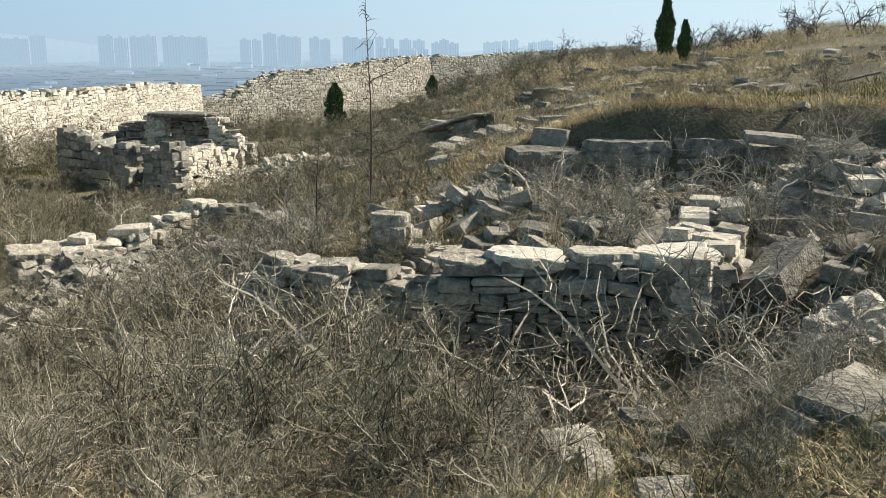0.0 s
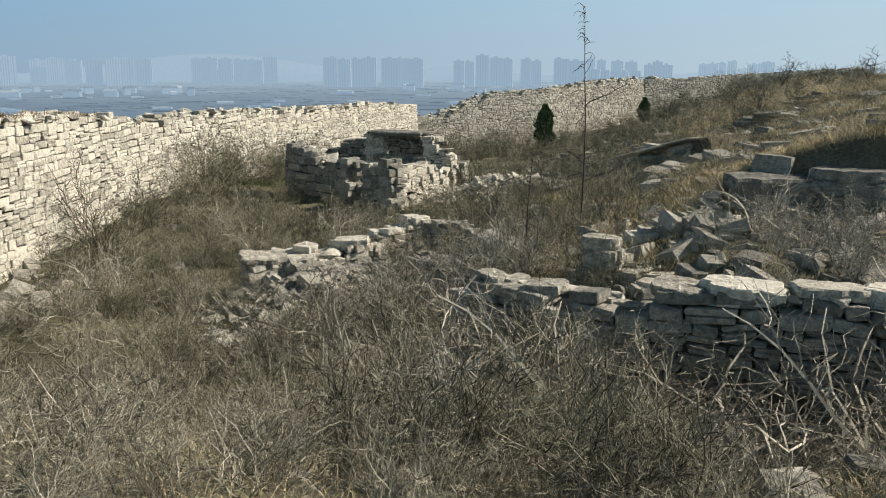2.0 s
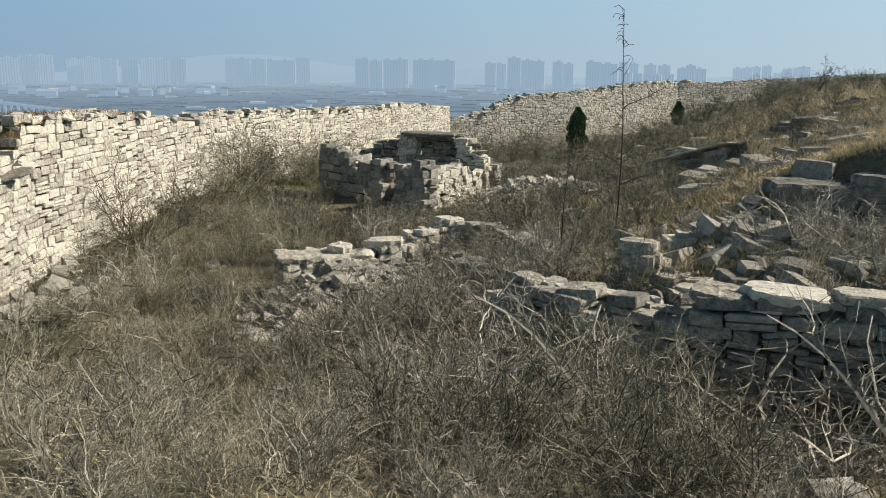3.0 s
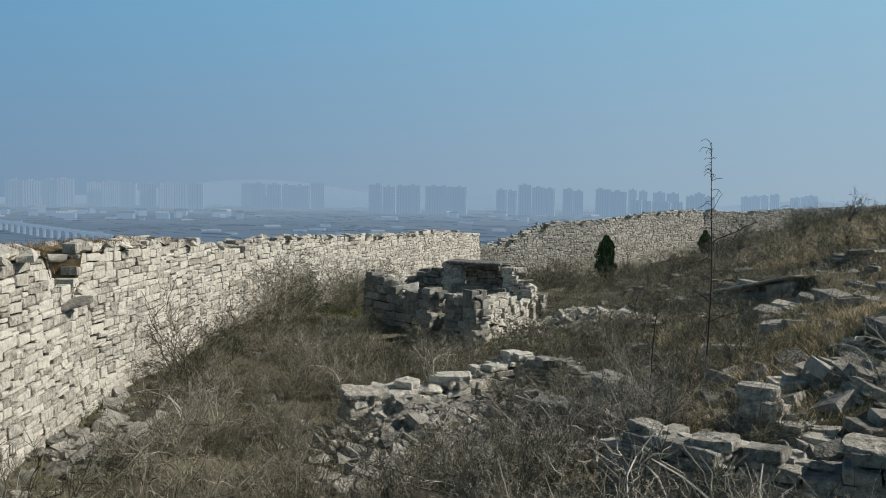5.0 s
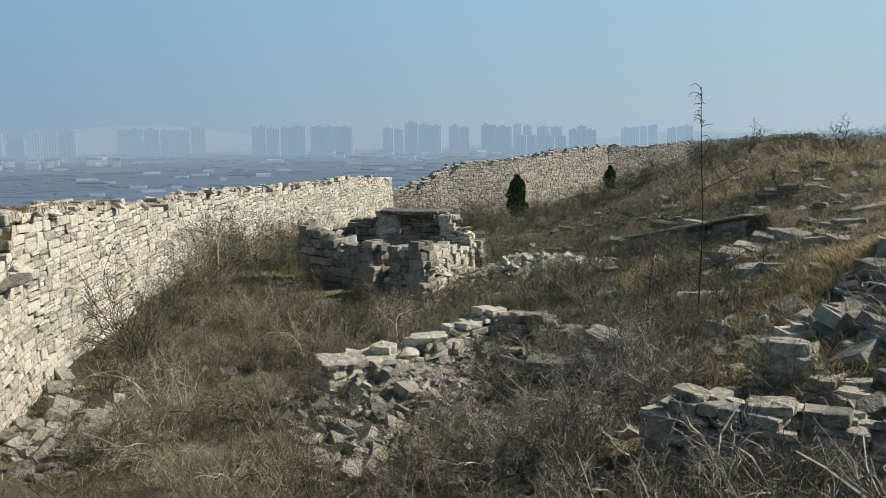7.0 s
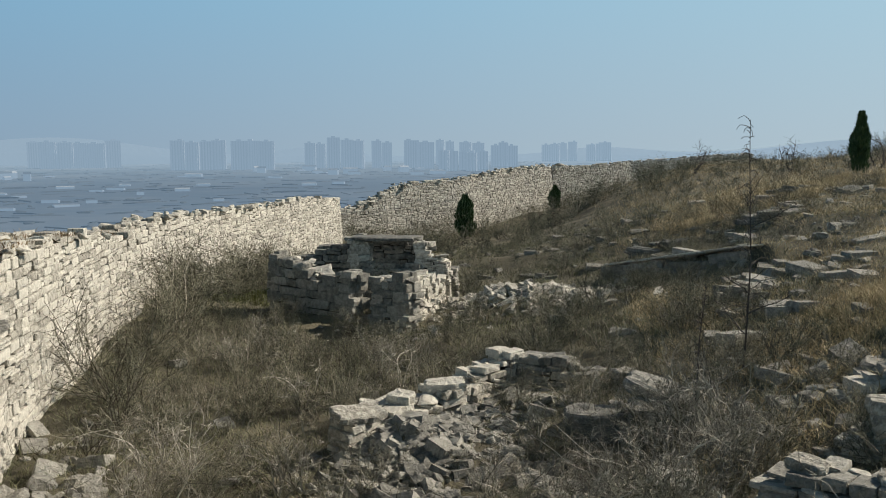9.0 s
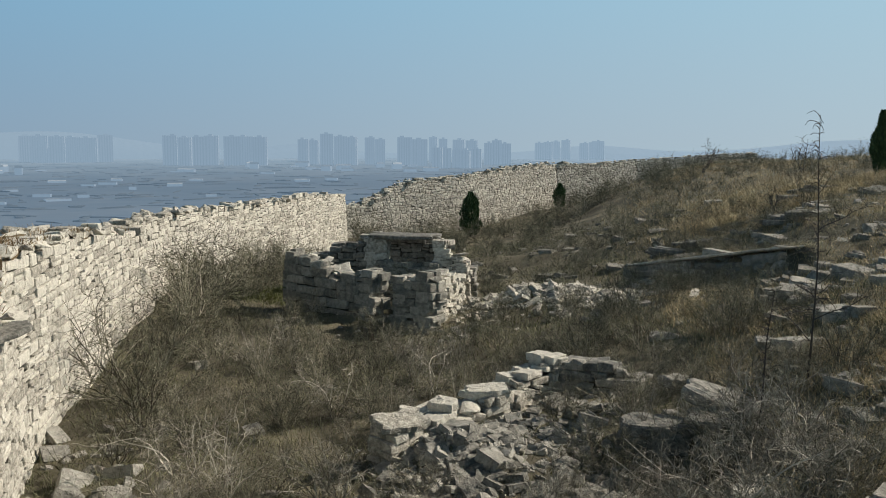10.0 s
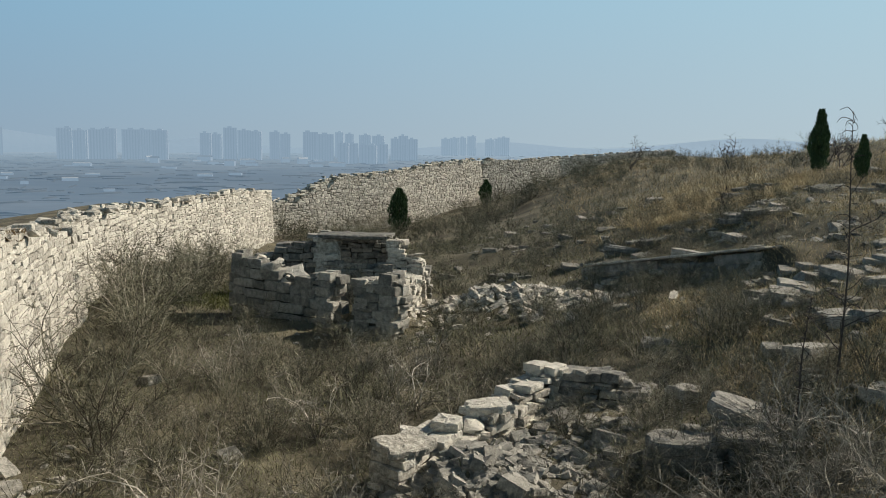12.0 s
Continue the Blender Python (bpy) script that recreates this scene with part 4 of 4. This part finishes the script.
def scrub(stretches, mat, label):
    pile = Pile()
    for num, x0, x1, y0, y1, lo, hi in stretches:
        for _ in range(num):
            x, y = rs.uniform(x0, x1), rs.uniform(y0, y1)
            if clear(x, y, 0.35):
                pile.add(*low[rs.randint(4)], pose(x, y, ground_z(x, y), 0, 0, rs.uniform(0, 360)) @ Matrix.Scale(rs.uniform(lo, hi), 4))
    tagged(new("scrub", pile.mesh("scrub", mat)), label, "scrub", kind="stuff")


scrub(((200, -12, 0, 9, 22, 0.4, 0.85), (150, -12, 3, 22, 40, 0.6, 1.1), (130, -9, 14, 40, 66, 0.9, 1.6), (40, -9, -0.5, 4, 10, 0.4, 0.75)), mat_twig, "dense low brown scrub covering the hollow")
scrub(((60, 2, 22, 26, 48, 0.4, 0.9), (100, -1, 10, 14, 32, 0.3, 0.6), (80, -3.5, 4, 13, 24, 0.35, 0.7), (70, -4, 8, 24, 40, 0.4, 0.8), (70, -9, -0.5, 4, 10, 0.4, 0.75), (60, -11, -1, 9, 20, 0.4, 0.7), (60, -3.0, 0.5, 9, 14, 0.4, 0.75), (30, 0, 4, 2.5, 5, 0.35, 0.55), (30, 0.6, 6, 8.5, 12, 0.3, 0.6)), mat_tan, "pale dry scrub on the slope")


def blade_mesh(name, base, lo, hi, wide, mat, lay):
    """Thin bent blades growing from the given points."""
    k = len(base)
    L = rs.uniform(lo, hi, k) * (0.6 + 0.8 * rs.rand(k))
    a = rs.uniform(0, 2 * np.pi, k)
    lean = rs.uniform(0.1, lay, k)
    d = np.stack([np.cos(a) * lean, np.sin(a) * lean, np.ones(k)], 1)
    d /= np.linalg.norm(d, axis=1)[:, None]
    b = rs.uniform(0, 2 * np.pi, k)
    side = np.stack([np.cos(b), np.sin(b), 0 * b], 1) * (wide * rs.uniform(0.6, 1.3, k))[:, None]
    mid = base + d * (L * 0.55)[:, None]
    tip = mid + (d + np.stack([np.cos(a), np.sin(a), -0.5 + 0 * a], 1) * 0.5) * (L * 0.4)[:, None]
    V = np.stack([base - side, base + side, mid + side * 0.7, mid - side * 0.7, tip], 1).reshape(-1, 3)
    i = np.arange(k) * 5
    F = np.concatenate([np.stack([i, i + 1, i + 2], 1), np.stack([i, i + 2, i + 3], 1), np.stack([i + 3, i + 2, i + 4], 1)])
    return mesh_of(name, V, F, mat)


def blades(name, num, x0, x1, y0, y1, lo, hi, wide, mat, label, keep, lay=1.7):
    """Blades strewn over a stretch of ground where keep() allows."""
    x, y = rs.uniform(x0, x1, num), rs.uniform(y0, y1, num)
    ok = rs.rand(num) < keep(x, y)
    x, y = x[ok], y[ok]
    tagged(new(name, blade_mesh(name, np.stack([x, y, land(x, y) - 0.02], 1), lo, hi, wide, mat, lay)), label, "grass", kind="stuff")


# dry tufts on the top of the enclosure wall and in its breach
tuft = []
for _ in range(5200):
    s = rs.uniform(3.0, 18.5)
    if math.sin(1.9 * s) + 0.5 * math.sin(4.3 * s + 1) < 0.1 and not 7.9 < s < 9.7:
        continue
    x, y, dx, dy = along(WEST, s)
    o = rs.uniform(0.22, 1.3)
    tuft.append((x - dy * o, y + dx * o, west_top(s) + 0.02 + 0.06 * rs.rand()))
tagged(part("turf_tufts", blade_mesh("turf_tufts", np.array(tuft), 0.05, 0.16, 0.006, mat_sedge, 2.0), wall_west, label="rusty dry tufts on the wall top"), kind="stuff")

patch = lambda x, y: np.clip(0.5 + 0.6 * waves(x * 0.5, y * 0.5, 2), 0.05, 1)
hills = lambda x, y: (1 - step(0.0, 0.05, dug_out(x, y))) * step(-3.5, 1.5, x - 0.12 * np.clip(y - 20, 0, 60)) * patch(x, y)
blades("weed_stalks", 36000, -8, 4.0, 1.2, 8, 0.1, 0.3, 0.003, mat_weed, "dry brown weed stalks", lambda x, y: patch(x + 3, y))
blades("weed_stalks", 90000, -12.5, 1.0, 7, 18, 0.06, 0.24, 0.004, mat_weed, "dry brown weed stalks", lambda x, y: patch(x + 3, y))
blades("weed_stalks", 80000, -13.0, 6.0, 16, 42, 0.1, 0.28, 0.006, mat_weed, "dry brown weed stalks", lambda x, y: patch(x + 3, y) * (1 - 0.7 * step(-2, 2, x - 0.12 * (y - 20))))
blades("dry_grass", 150000, -3.0, 13.0, 11.0, 32, 0.07, 0.22, 0.005, mat_straw, "tan dry grass on the hillside", hills)
blades("dry_grass", 60000, -2.0, 26.0, 28, 62, 0.2, 0.45, 0.01, mat_straw, "tan dry grass on the hillside", hills)
blades("dry_grass", 13000, -6.0, 4.0, 2.4, 7.5, 0.08, 0.22, 0.0035, mat_straw, "tan dry grass below the path", patch)
blades("weed_stalks", 14000, 0.2, 6.5, 8.0, 12.7, 0.08, 0.25, 0.004, mat_weed, "dry brown weed stalks", patch)
blades("dry_grass", 20000, -2.2, 3.0, 9.8, 14.2, 0.08, 0.24, 0.0045, mat_straw, "tan dry grass among the rubble", lambda x, y: patch(x + 1, y - 2) * (1 - step(0.0, 0.05, dug_out(x, y))))
blades("weed_stalks", 8000, 0.6, 4.2, 2.8, 6.6, 0.06, 0.2, 0.0035, mat_weed, "dry brown weed stalks", patch)
blades("weed_stalks", 14000, -9, 5, -3, 2, 0.03, 0.12, 0.004, mat_weed, "short trodden dry grass along the path", patch)
blades("green_weeds", 5000, -11.8, -9.4, 23.4, 26.2, 0.1, 0.28, 0.008, mat_green, "olive-green weeds behind the hut", lambda x, y: 0.4 + 0.6 * patch(x, y))
blades("litter", 60000, -3.0, 4.0, 1.8, 7.0, 0.03, 0.12, 0.004, mat_weed, "flattened dry stalks and litter", patch, 5.0)
blades("litter", 14000, -3.0, 4.0, 1.8, 7.0, 0.03, 0.12, 0.0035, mat_straw, "flattened tan stalks and litter", lambda x, y: patch(x + 5, y), 5.0)
blades("litter", 70000, -12.5, 0.5, 7.0, 22.0, 0.03, 0.12, 0.006, mat_weed, "flattened dry stalks and litter", lambda x, y: 0.3 + patch(x, y), 5.0)
blades("dry_grass", 14000, 0.2, 2.8, 2.6, 4.6, 0.05, 0.16, 0.0035, mat_straw, "tan dry grass below the path", lambda x, y: 0.35 + 0.5 * patch(x * 2, y * 2), 3.0)
blades("weed_stalks", 14000, 0.2, 2.8, 2.6, 4.6, 0.05, 0.18, 0.0035, mat_weed, "dry brown weed stalks", lambda x, y: 0.5 + 0.5 * patch(x, y), 3.0)
turf = lambda x, y: (1 - step(0.0, 0.05, dug_out(x, y)))
blades("dry_grass", 45000, 0.2, 9.0, 12.6, 15.0, 0.08, 0.2, 0.004, mat_straw, "tan dry turf along the bank", turf)
blades("dry_grass", 22000, 0.8, 7.5, 28.5, 33.0, 0.2, 0.4, 0.007, mat_straw, "tall tan grass on the hillside", lambda x, y: np.clip(patch(x * 0.6, y) * 1.3, 0, 1))
blades("dry_grass", 32000, -1.8, 4.0, 13.6, 20.0, 0.07, 0.2, 0.005, mat_straw, "tall tan grass on the hillside", lambda x, y: np.clip(patch(x, y + 4) * 1.2, 0, 1))
blades("dry_grass", 40000, 2.0, 15.0, 19.0, 36, 0.12, 0.28, 0.007, mat_straw, "tall tan grass on the hillside", lambda x, y: np.clip(waves(x * 0.45, y * 0.45, 5) * 0.9 + 0.4, 0, 1))
blades("green_weeds", 9000, 4.5, 9.0, 12.9, 16.0, 0.1, 0.3, 0.006, mat_green, "low olive-green weeds on the bank", patch)
blades("green_weeds", 30000, -12, -1.0, 9.0, 28, 0.04, 0.15, 0.006, mat_green, "low olive-green weeds", lambda x, y: np.clip(waves(x * 0.8, y * 0.8, 9) * 0.8, 0, 1))


def sapling(x, y, tall, seed, label):
    """A thin leafless sapling with curling side twigs."""
    r = np.random.RandomState(seed)
    trunk, _ = shoot(r, (0, 0, -0.1), (0.05, 0, 1), tall, 12, 0.022, 0.02)
    ob = new("sapling", mesh_of("trunk", *tubes([(trunk, 0.015, 0.003)], 5), mat_dark))
    ob.matrix_basis = pose(x, y, ground_z(x, y))
    tagged(ob, label, "tree")
    polys = []
    if tall > 2.5:
        for f, a, long in ((0.62, -0.2, 0.2), (0.3, 0.4, 0.2), (0.24, 2.6, 0.19), (0.4, 3.4, 0.11)):
            limb, _ = shoot(r, trunk[int(f * 12)], (math.cos(a), math.sin(a), 0.8), tall * long, 7, 0.2, -0.03)
            polys.append((limb, 0.009, 0.004))
            for q0 in limb[2:]:
                for _ in range(2):
                    polys.append((shoot(r, q0, fork(r, np.array((0.6, 0.0, 0.8)), 60), tall * r.uniform(0.03, 0.07), 4, 0.4, -0.1)[0], 0.004, 0.002))
    for k in range(60):
        f = r.uniform(0.12, 1.0) ** 0.8
        i = min(int(f * 12), 11)
        a = r.uniform(0, 2 * math.pi)
        q, _ = shoot(r, trunk[i] + (trunk[i + 1] - trunk[i]) * r.rand(), (math.cos(a), math.sin(a), 0.7), tall * r.uniform(0.06, 0.17) * (1.15 - 0.8 * f), 8, 0.3, -0.1)
        polys.append((q, 0.0055, 0.003))
    part("crown", mesh_of("crown", *tubes(polys), mat_dark), ob)


sapling(-1.05, 12.86, 3.2, 5, "slender dark leafless sapling with curling twigs")
sapling(-1.75, 12.3, 1.6, 6, "short thin leafless sapling in the grass")
for x, y, h in ((9.5, 45, 1.5), (12.5, 41, 1.4), (15.0, 38, 1.8), (17.5, 40, 1.6), (6.5, 52, 1.6), (11, 33, 1.2), (13.5, 36, 1.3), (16, 43, 1.5), (19, 38, 1.7), (20.5, 41, 1.9), (10.5, 38, 1.2), (9.0, 33.5, 1.2), (9.7, 31.0, 1.1), (3.0, 27.5, 0.9), (12.0, 30.5, 1.2), (13.2, 29.0, 1.2)):
    plant("brow_tree", x, y, h * 0.72, "bare trees on the brow")
strew("tall_shrub", 26, -9.0, 6.0, 47.0, 59.0, 0.8, 1.25, "far brush before the wall")
strew("tall_shrub", 16, 4.0, 17.0, 42.0, 58.0, 0.6, 1.0, "shrubs on the brow")


def cypress(x, y, tall, wide, seed, label):
    """A young cypress: trunk, and a crown of many upward sprays with a ragged outline."""
    r = np.random.RandomState(seed)
    g = ground_z(x, y)
    trunk, _ = shoot(r, (0, 0, -0.1), (0, 0, 1), tall * 0.9, 6, 0.02)
    ob = new("cypress", mesh_of("trunk", *tubes([(trunk, 0.05, 0.012)], 6), mat_dark))
    ob.matrix_basis = pose(x, y, g)
    tagged(ob, label, "tree")
    k = 5200
    u = r.rand(k) ** 0.8
    lobe = 1 + 0.1 * np.sin(9 * u + seed) + 0.1 * np.sin(23 * u + 2 * seed)
    a = r.uniform(0, 2 * np.pi, k)
    rad = wide / 2 * np.clip(np.sin(np.pi * np.clip(u * 0.86 + 0.1, 0, 1)) ** 0.75 * (1.12 - 0.55 * u), 0.02, 2) * lobe * (1 + 0.22 * np.sin(3 * a + 7 * u + seed)) * np.sqrt(r.rand(k)) ** 0.6
    c = np.stack([np.cos(a) * rad, np.sin(a) * rad, tall * (0.04 + 0.93 * u)], 1)
    up = np.stack([np.cos(a) * 0.45, np.sin(a) * 0.45, np.ones(k)], 1) + r.normal(size=(k, 3)) * 0.25
    up /= np.linalg.norm(up, axis=1)[:, None]
    sd = np.cross(up, r.normal(size=(k, 3)))
    sd /= np.linalg.norm(sd, axis=1)[:, None]
    L = tall * r.uniform(0.02, 0.05, k)[:, None]
    V = np.stack([c - sd * L * 0.3, c + sd * L * 0.3, c + up * L + sd * L * 0.12, c + up * L * 1.5], 1).reshape(-1, 3)
    i = np.arange(k) * 4
    part("crown", mesh_of("crown", V, np.concatenate([np.stack([i, i + 1, i + 2], 1), np.stack([i, i + 2, i + 3], 1)]), mat_cyp), ob)


cypress(-6.05, 51.5, 2.45, 1.2, 1, "dark green young cypress before the far wall")
cypress(-0.7, 59.0, 1.55, 0.85, 2, "small dark green cypress before the far wall")
cypress(7.7, 32.35, 2.15, 0.62, 3, "dark green cypress on the hill's brow")
cypress(7.57, 29.26, 1.3, 0.42, 4, "dark green cypress on the hill's brow")


# ---- the town on the plain ----
# everything here glows faintly, haze being painted into its materials
def ray_place(az, dist):
    return -math.sin(radians(az)) * dist, math.cos(radians(az)) * dist


def tower(az, dist, tall, wide, deep, seed):
    """A far block of flats: ribbed body, recessed window bays, roof house."""
    r = np.random.RandomState(seed)
    x, y = ray_place(az, dist)
    ob = new("apartment_tower")
    ob.matrix_basis = pose(x, y, -73, 0, 0, az + r.uniform(-14, 14))
    tagged(ob, "tall grey block of flats on the plain, haze painted on as glow", "building", "far blocks of flats")
    ribs = max(3, int(wide / 7))
    box = np.array([(sx, sy, sz) for sx in (-0.5, 0.5) for sy in (-0.5, 0.5) for sz in (0, 1)], float)
    q = np.array([(0, 1, 3, 2), (4, 6, 7, 5), (0, 4, 5, 1), (2, 3, 7, 6), (0, 2, 6, 4), (1, 5, 7, 3)])
    # plan outline with recessed bays on the long sides
    front = []
    for k in range(ribs):
        x0, x1 = wide * (k / ribs - 0.5), wide * ((k + 1) / ribs - 0.5)
        c = x0 + (x1 - x0) * r.uniform(0.45, 0.7)
        front += [(x0, -deep / 2), (c, -deep / 2), (c, -deep / 2 + 4), (x1, -deep / 2 + 4)]
    plan = front + [(-x, -y) for x, y in front]
    m = len(plan)
    v = np.array([(x, y, z) for z in (0, tall) for x, y in plan])
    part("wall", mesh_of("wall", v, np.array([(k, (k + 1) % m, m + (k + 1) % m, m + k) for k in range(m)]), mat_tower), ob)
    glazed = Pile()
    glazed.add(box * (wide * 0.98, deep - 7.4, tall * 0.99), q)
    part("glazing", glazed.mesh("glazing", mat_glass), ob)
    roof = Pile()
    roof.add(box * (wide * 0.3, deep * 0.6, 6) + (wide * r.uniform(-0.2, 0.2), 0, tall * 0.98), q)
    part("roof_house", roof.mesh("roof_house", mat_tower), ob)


rt = np.random.RandomState(11)
for a0, a1, dist, tall, num in ((41.3, 37.6, 3150, 92, 4), (37.0, 34.2, 3400, 95, 3), (33.9, 30.4, 3050, 92, 4), (28.2, 23.1, 3200, 98, 6), (20.2, 17.0, 2750, 90, 4), (16.8, 14.1, 2720, 90, 3), (12.2, 10.95, 2800, 86, 2), (10.9, 8.55, 2750, 96, 3),
                                (8.2, 7.0, 2780, 94, 2), (6.1, 4.2, 2700, 94, 2), (4.1, 3.1, 3100, 92, 2), (4.0, 0.9, 2450, 58, 5), (2.6, 1.2, 3000, 84, 2), (0.8, -1.0, 2800, 78, 3), (-2.5, -4.6, 3600, 80, 4), (-5.2, -6.8, 3650, 76, 3), (46, 42, 3300, 90, 5)):
    for k in range(num):
        az = a0 + (a1 - a0) * (k + 0.5) / num
        tower(az + rt.uniform(-0.1, 0.1), dist * rt.uniform(0.985, 1.015), tall * 0.93 * rt.uniform(0.88, 1.06), abs(a0 - a1) / num * dist / 57.3 * rt.uniform(0.98, 1.06), 18, rt.randint(9999))


def shed(az, dist, wide, deep, tall, turn):
    x, y = ray_place(az, dist)
    v = np.array([(sx * wide / 2, sy * deep / 2, z) for sx in (-1, 1) for sy, z in ((-1, 0), (-1, tall), (0, tall * 1.35), (1, tall), (1, 0))])
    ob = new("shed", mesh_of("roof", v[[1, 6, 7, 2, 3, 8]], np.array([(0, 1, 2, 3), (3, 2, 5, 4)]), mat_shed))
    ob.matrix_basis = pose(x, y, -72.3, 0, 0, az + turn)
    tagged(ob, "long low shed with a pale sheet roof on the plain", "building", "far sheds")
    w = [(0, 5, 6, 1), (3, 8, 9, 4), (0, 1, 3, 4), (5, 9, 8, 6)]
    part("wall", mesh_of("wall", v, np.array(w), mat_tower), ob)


for k in range(40):
    near = rt.rand()
    shed(rt.uniform(10, 45) if k % 4 else rt.uniform(-2, 30), 1150 + 1450 * near, rt.uniform(8, 30), rt.uniform(6, 11), rt.uniform(2.5, 5), rt.uniform(-25, 25))
for k in range(34):
    shed(rt.uniform(28, 42) if k % 3 else rt.uniform(4, 20), rt.uniform(2050, 2600), rt.uniform(12, 40), rt.uniform(10, 16), rt.uniform(6, 15), rt.uniform(-30, 30))


def viaduct(x0, y0, x1, y1, bays):
    """A long straight road viaduct: deck with parapets on paired piers."""
    turn, span = math.degrees(math.atan2(y1 - y0, x1 - x0)), math.dist((x0, y0), (x1, y1))
    ob = new("viaduct")
    ob.matrix_basis = pose(x0, y0, -72, 0, 0, turn)
    tagged(ob, "long pale concrete road viaduct crossing the plain, haze painted on as glow", "bridge")
    sect = ((-6, 0.4), (-2.5, -1.6), (2.5, -1.6), (6, 0.4), (6, 1.6), (5.7, 1.6), (5.7, 0.6), (-5.7, 0.6), (-5.7, 1.6), (-6, 1.6))
    m = len(sect)
    v = np.array([(x, y, 14 + z) for x in (0, span) for y, z in sect])
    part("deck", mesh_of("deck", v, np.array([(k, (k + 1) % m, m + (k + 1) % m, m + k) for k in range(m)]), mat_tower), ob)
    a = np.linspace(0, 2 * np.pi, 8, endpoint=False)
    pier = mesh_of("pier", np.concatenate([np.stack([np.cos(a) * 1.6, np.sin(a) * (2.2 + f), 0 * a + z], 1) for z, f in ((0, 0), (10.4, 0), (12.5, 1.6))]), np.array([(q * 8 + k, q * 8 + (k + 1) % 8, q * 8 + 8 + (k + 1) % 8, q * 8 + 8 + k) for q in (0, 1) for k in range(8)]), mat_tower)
    for k in range(bays):
        part("pier", pier, ob, pose(span * (k + 0.5) / bays, 0, 0))


viaduct(-1760, 1660, -640, 900, 44)
woods = Pile()
for k in range(1500):
    x, y = ray_place(rt.uniform(-12, 48), rt.uniform(700, 3700))
    woods.add(*ROCKS[k % 16], scaled(x, y, -72, 0, 0, rt.uniform(0, 360), rt.uniform(10, 70), rt.uniform(6, 16), rt.uniform(3, 8)))
tagged(new("far_woods", woods.mesh("far_woods", mat_wood)), "belts of trees on the plain, haze painted on as glow", "woods", kind="stuff")

# far ridge closing the plain, its pale blue haze put in as glow
az = np.linspace(-60, 75, 200)
top_z = -58 + 3 * np.sin(az * 0.4) + 95 * np.exp(-((az - 27) / 7) ** 2) + 45 * np.exp(-((az - 12) / 3) ** 2) + 68 * np.exp(-((az + 21) / 6) ** 2) + 40 * np.exp(-((az + 6) / 4) ** 2)
rows = []
for dist, f in ((3700, 0.0), (3850, 0.45), (4100, 1.0), (4400, 0.3)):
    rows.append(np.stack([-np.sin(np.radians(az)) * dist, np.cos(np.radians(az)) * dist, -73 + f * (73 + top_z)], 1))
i = (np.arange(3)[:, None] * 200 + np.arange(199)[None, :]).ravel()
tagged(new("backdrop", mesh_of("backdrop", np.concatenate(rows), np.stack([i, i + 1, i + 201, i + 200], 1), mat_ridge)), "pale blue hills beyond the plain, haze painted on as glow", "hills", kind="structure")
